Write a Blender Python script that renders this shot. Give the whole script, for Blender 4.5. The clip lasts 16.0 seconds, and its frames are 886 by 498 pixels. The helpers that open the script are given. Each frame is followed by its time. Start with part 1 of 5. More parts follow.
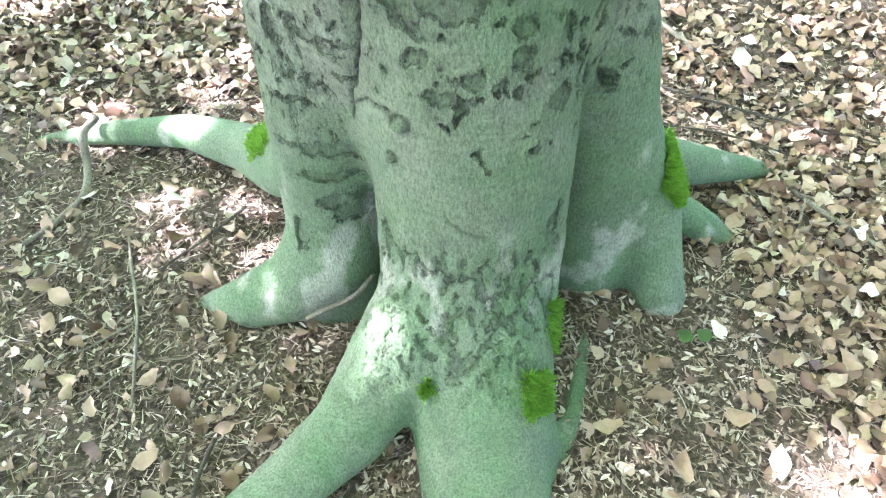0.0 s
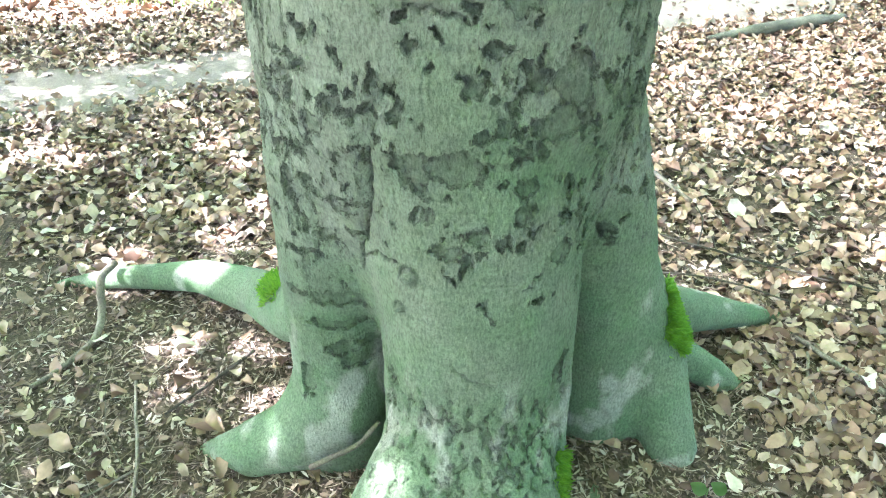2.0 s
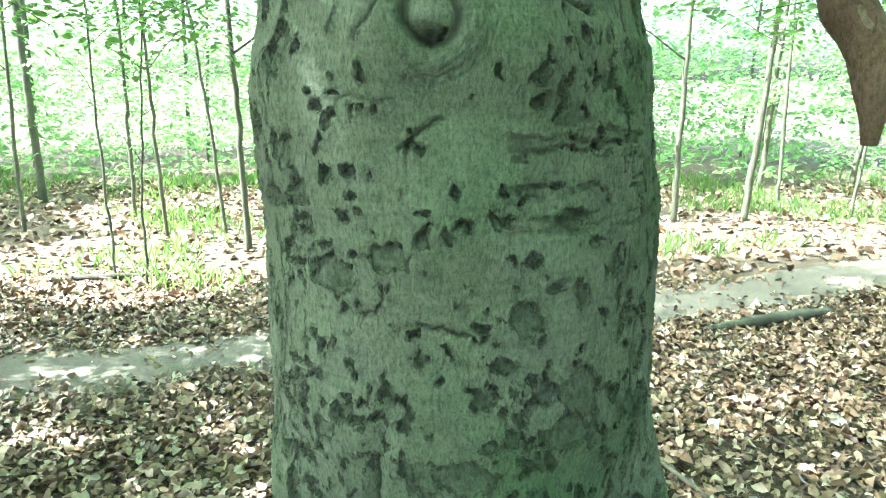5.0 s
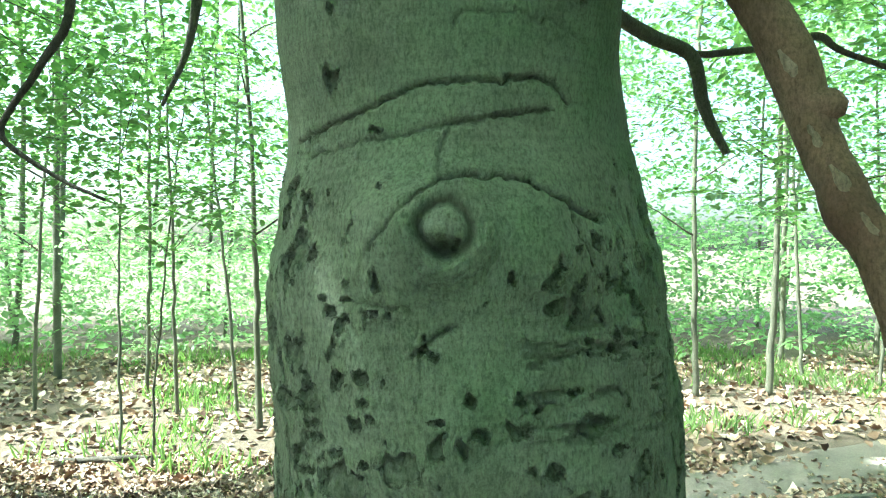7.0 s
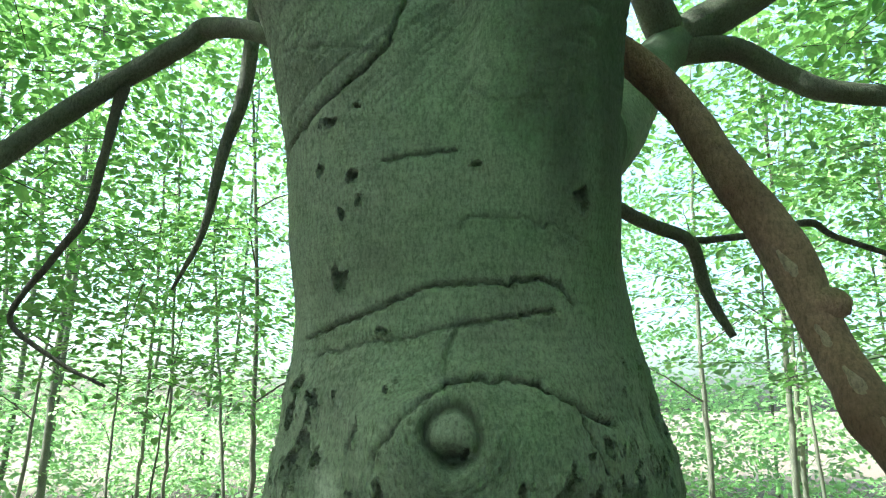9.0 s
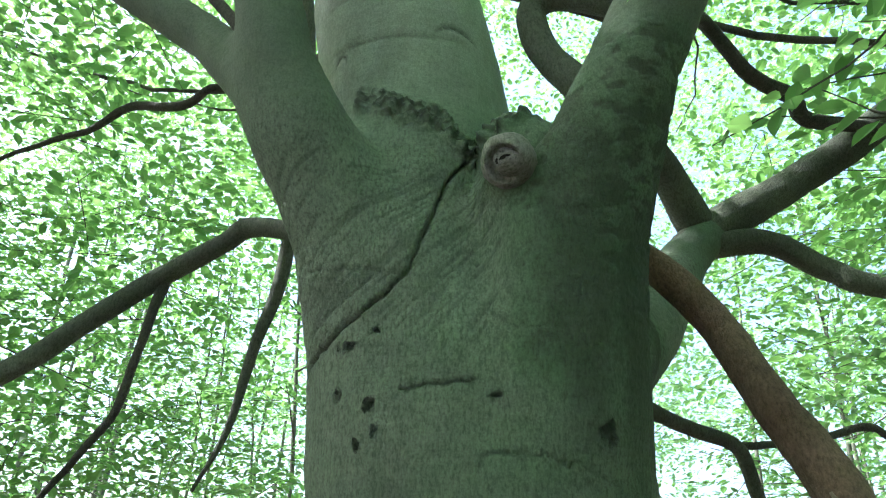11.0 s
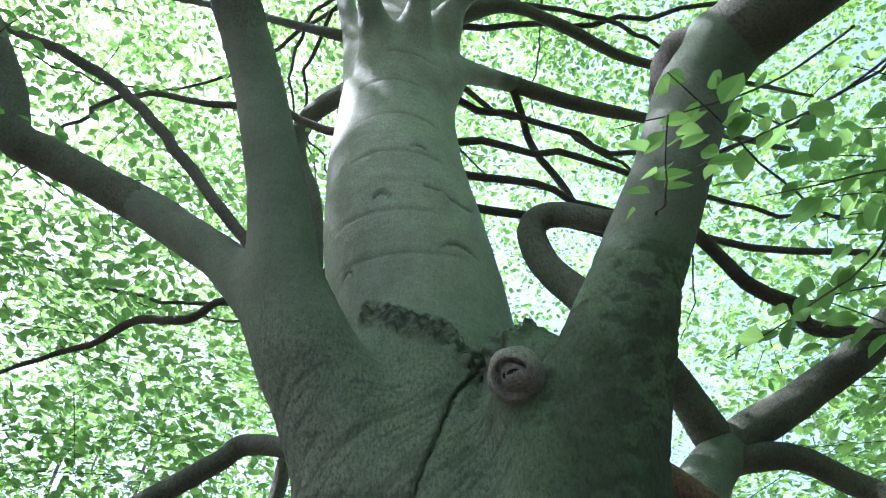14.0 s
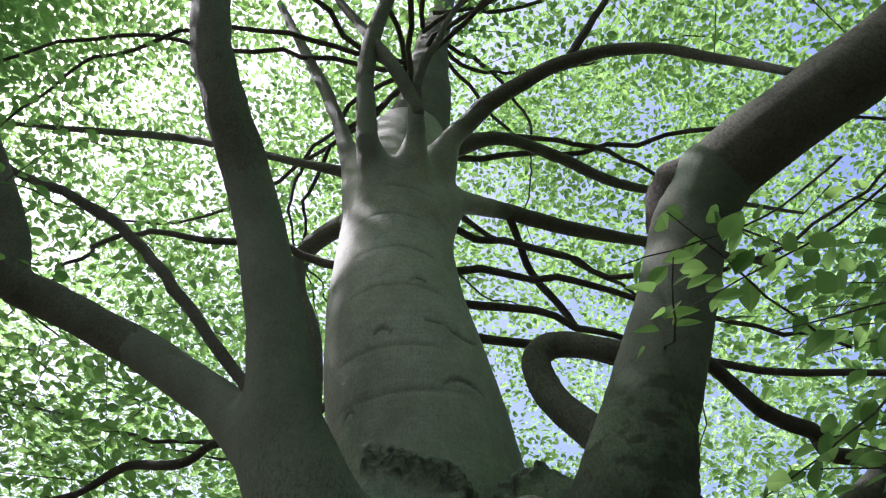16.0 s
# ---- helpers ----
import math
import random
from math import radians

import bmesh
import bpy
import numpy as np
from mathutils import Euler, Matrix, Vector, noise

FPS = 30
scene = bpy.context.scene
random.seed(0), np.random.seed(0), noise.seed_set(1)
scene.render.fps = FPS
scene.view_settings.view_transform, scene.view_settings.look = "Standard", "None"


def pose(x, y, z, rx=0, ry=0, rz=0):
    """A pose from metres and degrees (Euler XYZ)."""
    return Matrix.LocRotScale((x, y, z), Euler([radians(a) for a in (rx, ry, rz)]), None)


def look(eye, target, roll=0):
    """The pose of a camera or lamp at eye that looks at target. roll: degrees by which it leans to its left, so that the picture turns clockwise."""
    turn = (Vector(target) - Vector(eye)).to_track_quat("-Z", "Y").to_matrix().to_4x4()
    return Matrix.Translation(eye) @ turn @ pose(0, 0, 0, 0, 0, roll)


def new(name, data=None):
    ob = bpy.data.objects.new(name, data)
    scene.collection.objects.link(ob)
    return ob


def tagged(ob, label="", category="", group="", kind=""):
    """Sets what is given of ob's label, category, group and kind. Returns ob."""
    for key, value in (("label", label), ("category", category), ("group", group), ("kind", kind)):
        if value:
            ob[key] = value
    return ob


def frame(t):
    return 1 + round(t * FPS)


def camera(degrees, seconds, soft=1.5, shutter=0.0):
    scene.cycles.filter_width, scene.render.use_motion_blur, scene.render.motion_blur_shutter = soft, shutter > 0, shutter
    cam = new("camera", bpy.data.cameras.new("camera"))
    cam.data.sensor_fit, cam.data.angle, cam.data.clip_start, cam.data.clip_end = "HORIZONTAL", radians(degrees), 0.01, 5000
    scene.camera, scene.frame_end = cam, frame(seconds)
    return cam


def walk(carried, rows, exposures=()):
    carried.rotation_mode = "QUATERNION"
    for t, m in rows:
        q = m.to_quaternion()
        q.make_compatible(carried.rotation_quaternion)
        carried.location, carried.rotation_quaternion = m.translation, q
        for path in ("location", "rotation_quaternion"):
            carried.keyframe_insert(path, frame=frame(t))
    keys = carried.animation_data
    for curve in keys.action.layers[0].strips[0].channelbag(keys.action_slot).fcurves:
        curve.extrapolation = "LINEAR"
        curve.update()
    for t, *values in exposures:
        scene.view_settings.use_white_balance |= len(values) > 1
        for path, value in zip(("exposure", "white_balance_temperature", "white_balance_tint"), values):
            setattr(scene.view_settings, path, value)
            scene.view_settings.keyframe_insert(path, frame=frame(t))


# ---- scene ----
cam = camera(66.0, 16.0, 1.1)
PATH = [
    (0, (0.011, 0.117, 1.654), (0.035, 1.434, 0.149), -0.1),
    (0.5, (0.012, 0.117, 1.661), (0.032, 1.506, 0.222), -0.0),
    (1, (0.01, 0.113, 1.669), (0.024, 1.578, 0.307), -0.3),
    (1.5, (0.009, 0.107, 1.677), (0.02, 1.631, 0.382), -0.3),
    (2, (0.012, 0.105, 1.692), (0.021, 1.7, 0.484), -0.3),
    (2.5, (0.008, 0.095, 1.708), (0.017, 1.788, 0.642), -0.5),
    (3, (0.009, 0.083, 1.726), (0.015, 1.842, 0.773), -0.8),
    (3.5, (0.009, 0.081, 1.742), (0.015, 1.905, 0.921), -0.5),
    (4, (0.008, 0.082, 1.75), (0.01, 1.955, 1.049), 0.1),
    (4.2, (0.008, 0.08, 1.751), (0.005, 1.969, 1.095), 0.3),
    (6.3, (-0.001, 0.099, 1.793), (-0.027, 2.09, 1.605), -0.1),
    (6.5, (0.01, 0.101, 1.798), (-0.041, 2.096, 1.67), -0.1),
    (7, (0.006, 0.101, 1.814), (-0.045, 2.101, 1.812), -0.2),
    (7.5, (0.005, 0.097, 1.822), (-0.053, 2.093, 1.938), -0.1),
    (8, (0.004, 0.099, 1.836), (-0.063, 2.086, 2.056), 0.2),
    (8.5, (-0.002, 0.102, 1.851), (-0.062, 2.071, 2.198), 0.5),
    (9, (0.0, 0.1, 1.879), (-0.057, 2.046, 2.338), -0.2),
    (9.5, (-0.004, 0.094, 1.904), (-0.068, 2.007, 2.481), 0.2),
    (10, (0.0, 0.084, 1.96), (-0.089, 1.961, 2.645), 0.6),
    (10.2, (0.03, 0.08, 1.98), (-0.117, 1.94, 2.701), 0.6),
    (12.3, (0.047, 0.101, 2.016), (-0.149, 1.748, 3.133), 2.0),
    (12.5, (0.041, 0.094, 2.017), (-0.147, 1.718, 3.17), 1.4),
    (13, (0.039, 0.1, 2.02), (-0.142, 1.658, 3.262), 1.6),
    (13.5, (0.038, 0.103, 2.026), (-0.139, 1.613, 3.326), 1.6),
    (14, (0.037, 0.1, 2.033), (-0.132, 1.552, 3.398), 1.4),
    (14.5, (0.037, 0.107, 2.032), (-0.13, 1.508, 3.449), 1.0),
    (15, (0.034, 0.094, 2.054), (-0.127, 1.444, 3.521), 0.5),
    (15.5, (0.03, 0.087, 2.072), (-0.119, 1.358, 3.61), -0.1),
    (16, (0.029, 0.083, 2.074), (-0.107, 1.281, 3.669), -0.4),
]
walk(cam, [(t, look(eye, target, roll)) for t, eye, target, roll in PATH], [(0, 4.1, 5500, 25), (3.5, 3.68, 5550, 6), (7, 2.65, 5600, -14), (9.5, 2.35, 5650, -5), (13.5, 2.32, 5200, 20), (16, 1.2, 5700, 29)])

# ---------------------------------------------------------------- light
SUN_TO = Vector((-0.85, -0.06, 1.15)).normalized()
world = bpy.data.worlds.new("sky")
scene.world = world
world.use_nodes = True
wn = world.node_tree.nodes
sky = wn.new("ShaderNodeTexSky")
sky.sky_type = "NISHITA"
sky.sun_disc = False
sky.sun_elevation = math.asin(SUN_TO.z)
sky.sun_rotation = math.atan2(SUN_TO.x, SUN_TO.y)
sky.air_density, sky.dust_density, sky.ozone_density = 0.9, 5.0, 0.5
wn["Background"].inputs["Strength"].default_value = 0.15
world.node_tree.links.new(sky.outputs[0], wn["Background"].inputs["Color"])
sun = new("sun", bpy.data.lights.new("sun", "SUN"))
sun.data.energy = 4.5
sun.data.angle = radians(0.6)
sun.data.color = (1.0, 0.95, 0.86)
sun.matrix_world = look(SUN_TO * 30, (0, 0, 0))


# ---------------------------------------------------------------- materials
def nodes_of(name):
    m = bpy.data.materials.new(name)
    m.use_nodes = True
    nt = m.node_tree
    return m, nt, nt.nodes["Principled BSDF"]


def add(nt, kind, **sets):
    n = nt.nodes.new(kind)
    for key, value in sets.items():
        n.inputs[key.replace("_", " ")].default_value = value
    return n


def ramp(nt, source, *stops):
    n = nt.nodes.new("ShaderNodeValToRGB")
    e = n.color_ramp.elements
    while len(e) < len(stops):
        e.new(0.5)
    for el, (p, c) in zip(e, stops):
        el.position, el.color = p, (*c, 1)
    nt.links.new(source, n.inputs[0])
    return n.outputs[0]


def mixc(nt, fac, a, b, how="MIX"):
    n = nt.nodes.new("ShaderNodeMix")
    n.data_type, n.blend_type = "RGBA", how
    for sock, v in ((n.inputs[0], fac), (n.inputs[6], a), (n.inputs[7], b)):
        if isinstance(v, (int, float)):
            sock.default_value = v
        elif isinstance(v, tuple):
            sock.default_value = (*v, 1)
        else:
            nt.links.new(v, sock)
    return n.outputs[2]


def noise_out(nt, scale, detail=4.0, stretch=(1, 1, 1), rough=0.6):
    tc = nt.nodes.new("ShaderNodeTexCoord")
    mp = nt.nodes.new("ShaderNodeMapping")
    mp.inputs["Scale"].default_value = stretch
    nt.links.new(tc.outputs["Object"], mp.inputs[0])
    n = add(nt, "ShaderNodeTexNoise", Scale=scale, Detail=detail, Roughness=rough)
    nt.links.new(mp.outputs[0], n.inputs["Vector"])
    return n.outputs[0]


def attr(nt, name):
    n = nt.nodes.new("ShaderNodeAttribute")
    n.attribute_name = name
    return n.outputs["Fac"]


def bump(nt, bsdf, height, strength, distance, prev=None):
    b = add(nt, "ShaderNodeBump", Strength=strength, Distance=distance)
    nt.links.new(height, b.inputs["Height"])
    if prev:
        nt.links.new(prev, b.inputs["Normal"])
    nt.links.new(b.outputs[0], bsdf.inputs["Normal"])
    return b.outputs[0]


def scalar(nt, how, a, b, c=None):
    n = nt.nodes.new("ShaderNodeMath")
    n.operation = how
    for sock, v in zip(n.inputs, (a, b, c)):
        if v is None:
            continue
        if isinstance(v, (int, float)):
            sock.default_value = v
        else:
            nt.links.new(v, sock)
    return n.outputs[0]


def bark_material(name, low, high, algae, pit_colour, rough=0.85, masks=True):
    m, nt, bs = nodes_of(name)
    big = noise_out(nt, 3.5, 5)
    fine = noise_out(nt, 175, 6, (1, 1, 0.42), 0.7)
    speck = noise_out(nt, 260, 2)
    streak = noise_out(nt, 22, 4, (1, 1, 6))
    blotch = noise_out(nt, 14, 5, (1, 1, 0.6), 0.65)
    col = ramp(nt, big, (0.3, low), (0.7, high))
    grain = 0.72
    if masks:
        patch = ramp(nt, noise_out(nt, 7, 6), (0.35, (0, 0, 0)), (0.75, (1, 1, 1)))
        al = mixc(nt, 1.0, attr(nt, "algae"), patch, "MULTIPLY")
        al = mixc(nt, 0.5, attr(nt, "algae"), al)
        col = mixc(nt, al, col, algae)
        col = mixc(nt, attr(nt, "pale"), col, (0.52, 0.50, 0.45))
        grain = scalar(nt, "MULTIPLY_ADD", attr(nt, "sleek"), -0.4, 0.72)
    col = mixc(nt, grain, col, ramp(nt, fine, (0.36, (0.42, 0.43, 0.40)), (0.5, (0.95, 0.95, 0.93)), (0.66, (1.28, 1.28, 1.25))), "MULTIPLY")
    col = mixc(nt, 0.35, col, ramp(nt, streak, (0.3, (0.7, 0.72, 0.7)), (0.65, (1.1, 1.1, 1.08))), "MULTIPLY")
    col = mixc(nt, 0.4, col, ramp(nt, speck, (0.35, (0.6, 0.6, 0.6)), (0.6, (1.15, 1.15, 1.15))), "MULTIPLY")
    col = mixc(nt, 0.42, col, ramp(nt, blotch, (0.35, (0.62, 0.64, 0.6)), (0.62, (1.12, 1.12, 1.1))), "MULTIPLY")
    nb = None
    if masks:
        # torn edges of the pits, finer than the mesh
        rag = mixc(nt, 0.4, noise_out(nt, 130, 4, (1, 1, 0.35), 0.7), noise_out(nt, 42, 4, (1, 1, 1), 0.7))
        gap = scalar(nt, "MULTIPLY_ADD", rag, -0.050, 0.0255)
        gap = scalar(nt, "ADD", gap, attr(nt, "edge"))
        mr = nt.nodes.new("ShaderNodeMapRange")
        mr.inputs[1].default_value, mr.inputs[2].default_value = 0.0016, -0.0016
        nt.links.new(gap, mr.inputs[0])
        torn = mr.outputs[0]
        floor_tone = ramp(nt, noise_out(nt, 60, 4), (0.35, (0.12, 0.12, 0.12)), (0.65, (0.55, 0.55, 0.55)))
        col = mixc(nt, scalar(nt, "MULTIPLY", torn, floor_tone), col, pit_colour)
        # shade inside the torn rim, put into the colour in broken lengths
        rim = nt.nodes.new("ShaderNodeMapRange")
        rim.inputs[1].default_value, rim.inputs[2].default_value = -0.0055, -0.0015
        nt.links.new(gap, rim.inputs[0])
        rim_shade = scalar(nt, "MULTIPLY", scalar(nt, "MULTIPLY", rim.outputs[0], torn), ramp(nt, noise_out(nt, 30, 3), (0.42, (0, 0, 0)), (0.62, (0.65, 0.65, 0.65))))
        col = mixc(nt, rim_shade, col, (0.028, 0.026, 0.018))
        col = mixc(nt, attr(nt, "dark"), col, (0.035, 0.035, 0.025))
        nb = bump(nt, bs, scalar(nt, "SUBTRACT", 1.0, torn), 1.0, 0.020)
        fine = mixc(nt, attr(nt, "sleek"), fine, mixc(nt, 0.8, fine, (0.5, 0.5, 0.5)))
    nt.links.new(col, bs.inputs["Base Color"])
    bs.inputs["Roughness"].default_value = rough
    n1 = bump(nt, bs, fine, 1.0, 0.0075, nb)
    n2 = bump(nt, bs, streak, 0.3, 0.003, n1)
    bump(nt, bs, speck, 0.6, 0.0015, n2)
    return m


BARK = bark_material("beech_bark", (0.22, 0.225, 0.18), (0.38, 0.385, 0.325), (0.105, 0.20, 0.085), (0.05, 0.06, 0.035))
# Darker copy of the bark: the limbs' backlit shade put into the colour.
LIMB_SHADED = bark_material("shaded_limb_bark", (0.092, 0.092, 0.068), (0.172, 0.17, 0.128), (0, 0, 0), (0, 0, 0), masks=False)
TWIGM = bark_material("twig_bark", (0.06, 0.05, 0.04), (0.13, 0.11, 0.09), (0, 0, 0), (0, 0, 0), masks=False)
BROWN = bark_material("dead_limb_bark", (0.12, 0.055, 0.035), (0.38, 0.25, 0.18), (0, 0, 0), (0, 0, 0), masks=False)
STICK = bark_material("stick_bark", (0.16, 0.13, 0.10), (0.34, 0.30, 0.25), (0, 0, 0), (0, 0, 0), masks=False)


def leaf_material(name, dark, light, through_colour):
    m, nt, bs = nodes_of(name)
    isl = nt.nodes.new("ShaderNodeNewGeometry").outputs["Random Per Island"]
    col = ramp(nt, isl, (0.0, dark), (1.0, light))
    nt.links.new(col, bs.inputs["Base Color"])
    bs.inputs["Roughness"].default_value = 0.45
    tr = nt.nodes.new("ShaderNodeBsdfTranslucent")
    nt.links.new(mixc(nt, 1.0, ramp(nt, isl, (0, (0.75, 0.8, 0.8)), (1, (1.1, 1.05, 1.0))), through_colour, "MULTIPLY"), tr.inputs[0])
    mx = nt.nodes.new("ShaderNodeMixShader")
    mx.inputs[0].default_value = 0.5
    nt.links.new(bs.outputs[0], mx.inputs[1])
    nt.links.new(tr.outputs[0], mx.inputs[2])
    nt.links.new(mx.outputs[0], nt.nodes["Material Output"].inputs[0])
    return m


LEAF = leaf_material("beech_leaf", (0.05, 0.10, 0.035), (0.11, 0.19, 0.07), (0.30, 0.53, 0.14))
SHRUB = leaf_material("understorey_leaf", (0.08, 0.15, 0.055), (0.15, 0.26, 0.09), (0.43, 0.66, 0.28))
GRASS = leaf_material("grass_blade", (0.10, 0.135, 0.06), (0.19, 0.235, 0.12), (0.3, 0.5, 0.12))


def dry_material(name, stops, rough=0.7):
    m, nt, bs = nodes_of(name)
    isl = nt.nodes.new("ShaderNodeNewGeometry").outputs["Random Per Island"]
    col = ramp(nt, isl, *stops)
    col = mixc(nt, 0.5, col, ramp(nt, noise_out(nt, 60, 4), (0.3, (0.6, 0.58, 0.55)), (0.7, (1.15, 1.15, 1.15))), "MULTIPLY")
    nt.links.new(col, bs.inputs["Base Color"])
    bs.inputs["Roughness"].default_value = rough
    return m


DRY = dry_material("dry_leaf", ((0, (0.085, 0.045, 0.03)), (0.3, (0.22, 0.135, 0.087)), (0.62, (0.36, 0.24, 0.165)), (0.9, (0.50, 0.385, 0.295)), (1, (0.66, 0.57, 0.49))), 0.5)
CHAFF = dry_material("bud_scale", ((0, (0.07, 0.047, 0.037)), (0.35, (0.24, 0.165, 0.125)), (0.75, (0.45, 0.345, 0.27)), (1, (0.64, 0.56, 0.48))))


def soil_material(name, a, b, c):
    m, nt, bs = nodes_of(name)
    col = ramp(nt, noise_out(nt, 2.2, 6), (0.3, a), (0.7, b))
    grit = noise_out(nt, 70, 6, rough=0.75)
    col = mixc(nt, ramp(nt, grit, (0.45, (0, 0, 0)), (0.7, (1, 1, 1))), col, c)
    nt.links.new(col, bs.inputs["Base Color"])
    bs.inputs["Roughness"].default_value = 0.95
    bump(nt, bs, grit, 0.8, 0.012)
    return m


SOIL = soil_material("humus", (0.05, 0.036, 0.026), (0.10, 0.075, 0.055), (0.24, 0.18, 0.13))
TRACK = soil_material("trodden_earth", (0.15, 0.125, 0.105), (0.21, 0.18, 0.152), (0.28, 0.24, 0.20))


# ---------------------------------------------------------------- mesh helpers
def mesh_from(name, verts, faces, mat, smooth=True):
    """A mesh from numpy arrays: verts (n, 3); faces a list of (m, k) index arrays."""
    me = bpy.data.meshes.new(name)
    verts = np.asarray(verts, np.float32)
    faces = [np.asarray(f, np.int32) for f in faces if len(f)]
    loops = np.concatenate([f.ravel() for f in faces])
    sizes = np.concatenate([np.full(len(f), f.shape[1], np.int32) for f in faces])
    me.vertices.add(len(verts))
    me.vertices.foreach_set("co", verts.ravel())
    me.loops.add(len(loops))
    me.loops.foreach_set("vertex_index", loops)
    me.polygons.add(len(sizes))
    me.polygons.foreach_set("loop_start", np.concatenate([[0], np.cumsum(sizes)[:-1]]).astype(np.int32))
    me.update(calc_edges=True)
    me.polygons.foreach_set("use_smooth", np.full(len(sizes), smooth))
    me.materials.append(mat)
    return me


def thing(name, label, category, group="", kind="", at=(0, 0, 0)):
    ob = new(name)
    ob.location = at
    return tagged(ob, label, category, group, kind)


def under(name, me, parent, label="", kind=""):
    ob = new(name, me)
    ob.parent = parent
    ob.matrix_parent_inverse = Matrix.Translation(-Vector(parent.location)) if parent.parent is None else parent.matrix_parent_inverse.copy()
    return tagged(ob, label, "", "", kind)


RNG = np.random.default_rng(7)
TABLE = RNG.random((64, 64, 64)).astype(np.float32)


def vnoise(p):
    """Smooth value noise in 0..1 at points p (n, 3)."""
    i = np.floor(p).astype(np.int64)
    f = (p - i).astype(np.float32)
    f = f * f * (3 - 2 * f)
    out = 0
    for dx in (0, 1):
        for dy in (0, 1):
            for dz in (0, 1):
                w = (f[:, 0] if dx else 1 - f[:, 0]) * (f[:, 1] if dy else 1 - f[:, 1]) * (f[:, 2] if dz else 1 - f[:, 2])
                out = out + w * TABLE[(i[:, 0] + dx) & 63, (i[:, 1] + dy) & 63, (i[:, 2] + dz) & 63]
    return out


TURN = np.array(Matrix.Rotation(0.9, 3, "X") @ Matrix.Rotation(0.7, 3, "Z") @ Matrix.Rotation(0.5, 3, "Y"))


def fbm(p, octaves=4, gain=0.5):
    p = np.asarray(p, np.float64)
    total, amp, norm = 0, 1.0, 0
    for k in range(octaves):
        p = p @ TURN
        total = total + amp * vnoise(p * 2.03 ** k + 7.3 * k)
        norm += amp
        amp *= gain
    return total / norm


def smooth01(x, a, b):
    x = np.clip((x - a) / (b - a), 0, 1)
    return x * x * (3 - 2 * x)


# ---------------------------------------------------------------- a body blended out of round cones
class Body:
    def __init__(self, low, high, step):
        self.low, self.step = np.array(low), step
        self.n = np.ceil((np.array(high) - self.low) / step).astype(int) + 1
        self.d = np.full(self.n, 1.0, np.float32)

    def chain(self, points, k=0.06):
        """A row of round cones as one form, blended into the body over the width k."""
        p = np.array(points, float)
        pad = p[:, 3].max() + k + 0.04
        lo = np.maximum(np.floor((p[:, :3].min(0) - pad - self.low) / self.step).astype(int), 0)
        hi = np.minimum(np.ceil((p[:, :3].max(0) + pad - self.low) / self.step).astype(int) + 1, self.n)
        if (hi <= lo).any():
            return
        g = [(self.low[i] + self.step * np.arange(lo[i], hi[i])).astype(np.float32) for i in range(3)]
        best = None
        for a, c in zip(p[:-1], p[1:]):
            x, y, z = g[0][:, None, None] - a[0], g[1][None, :, None] - a[1], g[2][None, None, :] - a[2]
            ab = c[:3] - a[:3]
            h = np.clip((x * ab[0] + y * ab[1] + z * ab[2]) / (ab @ ab), 0, 1)
            dist = np.sqrt((x - h * ab[0]) ** 2 + (y - h * ab[1]) ** 2 + (z - h * ab[2]) ** 2) - (a[3] + (c[3] - a[3]) * h)
            best = dist if best is None else np.minimum(best, dist)
        s = tuple(slice(lo[i], hi[i]) for i in range(3))
        old = self.d[s]
        q = np.maximum(k - np.abs(old - best), 0) / k
        self.d[s] = np.minimum(old, best) - q * q * k / 4

    def surface(self):
        """Surface nets: vertices and quads of the zero level."""
        d = self.d
        inside = d < 0
        corner = np.zeros(np.array(d.shape) - 1, np.uint8)
        for dx in (0, 1):
            for dy in (0, 1):
                for dz in (0, 1):
                    corner += inside[dx:d.shape[0] - 1 + dx, dy:d.shape[1] - 1 + dy, dz:d.shape[2] - 1 + dz]
        cells = np.argwhere((corner > 0) & (corner < 8))
        index = np.full(corner.shape, -1, np.int32)
        index[tuple(cells.T)] = np.arange(len(cells))
        acc, cnt = np.zeros((len(cells), 3)), np.zeros(len(cells))
        c8 = [(i, j, l) for i in (0, 1) for j in (0, 1) for l in (0, 1)]
        val = {o: d[cells[:, 0] + o[0], cells[:, 1] + o[1], cells[:, 2] + o[2]] for o in c8}
        for o in c8:
            for ax in range(3):
                if o[ax] == 0:
                    q = tuple(v + (1 if m == ax else 0) for m, v in enumerate(o))
                    cross = (val[o] < 0) != (val[q] < 0)
                    t = np.where(cross, val[o] / np.where(cross, val[o] - val[q], 1), 0)
                    p = np.tile(np.array(o, float), (len(cells), 1))
                    p[:, ax] += t
                    acc[cross] += p[cross]
                    cnt[cross] += 1
        verts = self.low + self.step * (cells + acc / cnt[:, None])
        quads = []
        for ax in range(3):
            u, v = (ax + 1) % 3, (ax + 2) % 3
            s0 = [slice(None)] * 3
            s1 = [slice(None)] * 3
            s0[ax], s1[ax] = slice(0, -1), slice(1, None)
            a, b = inside[tuple(s0)], inside[tuple(s1)]
            e = np.argwhere(a != b)
            e = e[(e[:, u] > 0) & (e[:, v] > 0) & (e[:, u] < d.shape[u] - 1) & (e[:, v] < d.shape[v] - 1)]
            out = a[tuple(e.T)]
            du, dv = np.eye(3, dtype=int)[u], np.eye(3, dtype=int)[v]
            ring = [index[tuple((e - m).T)] for m in (du + dv, dv, 0 * du, du)]
            q = np.stack(ring, 1)
            q[~out] = q[~out][:, ::-1]
            quads.append(q)
        return verts, np.concatenate(quads)


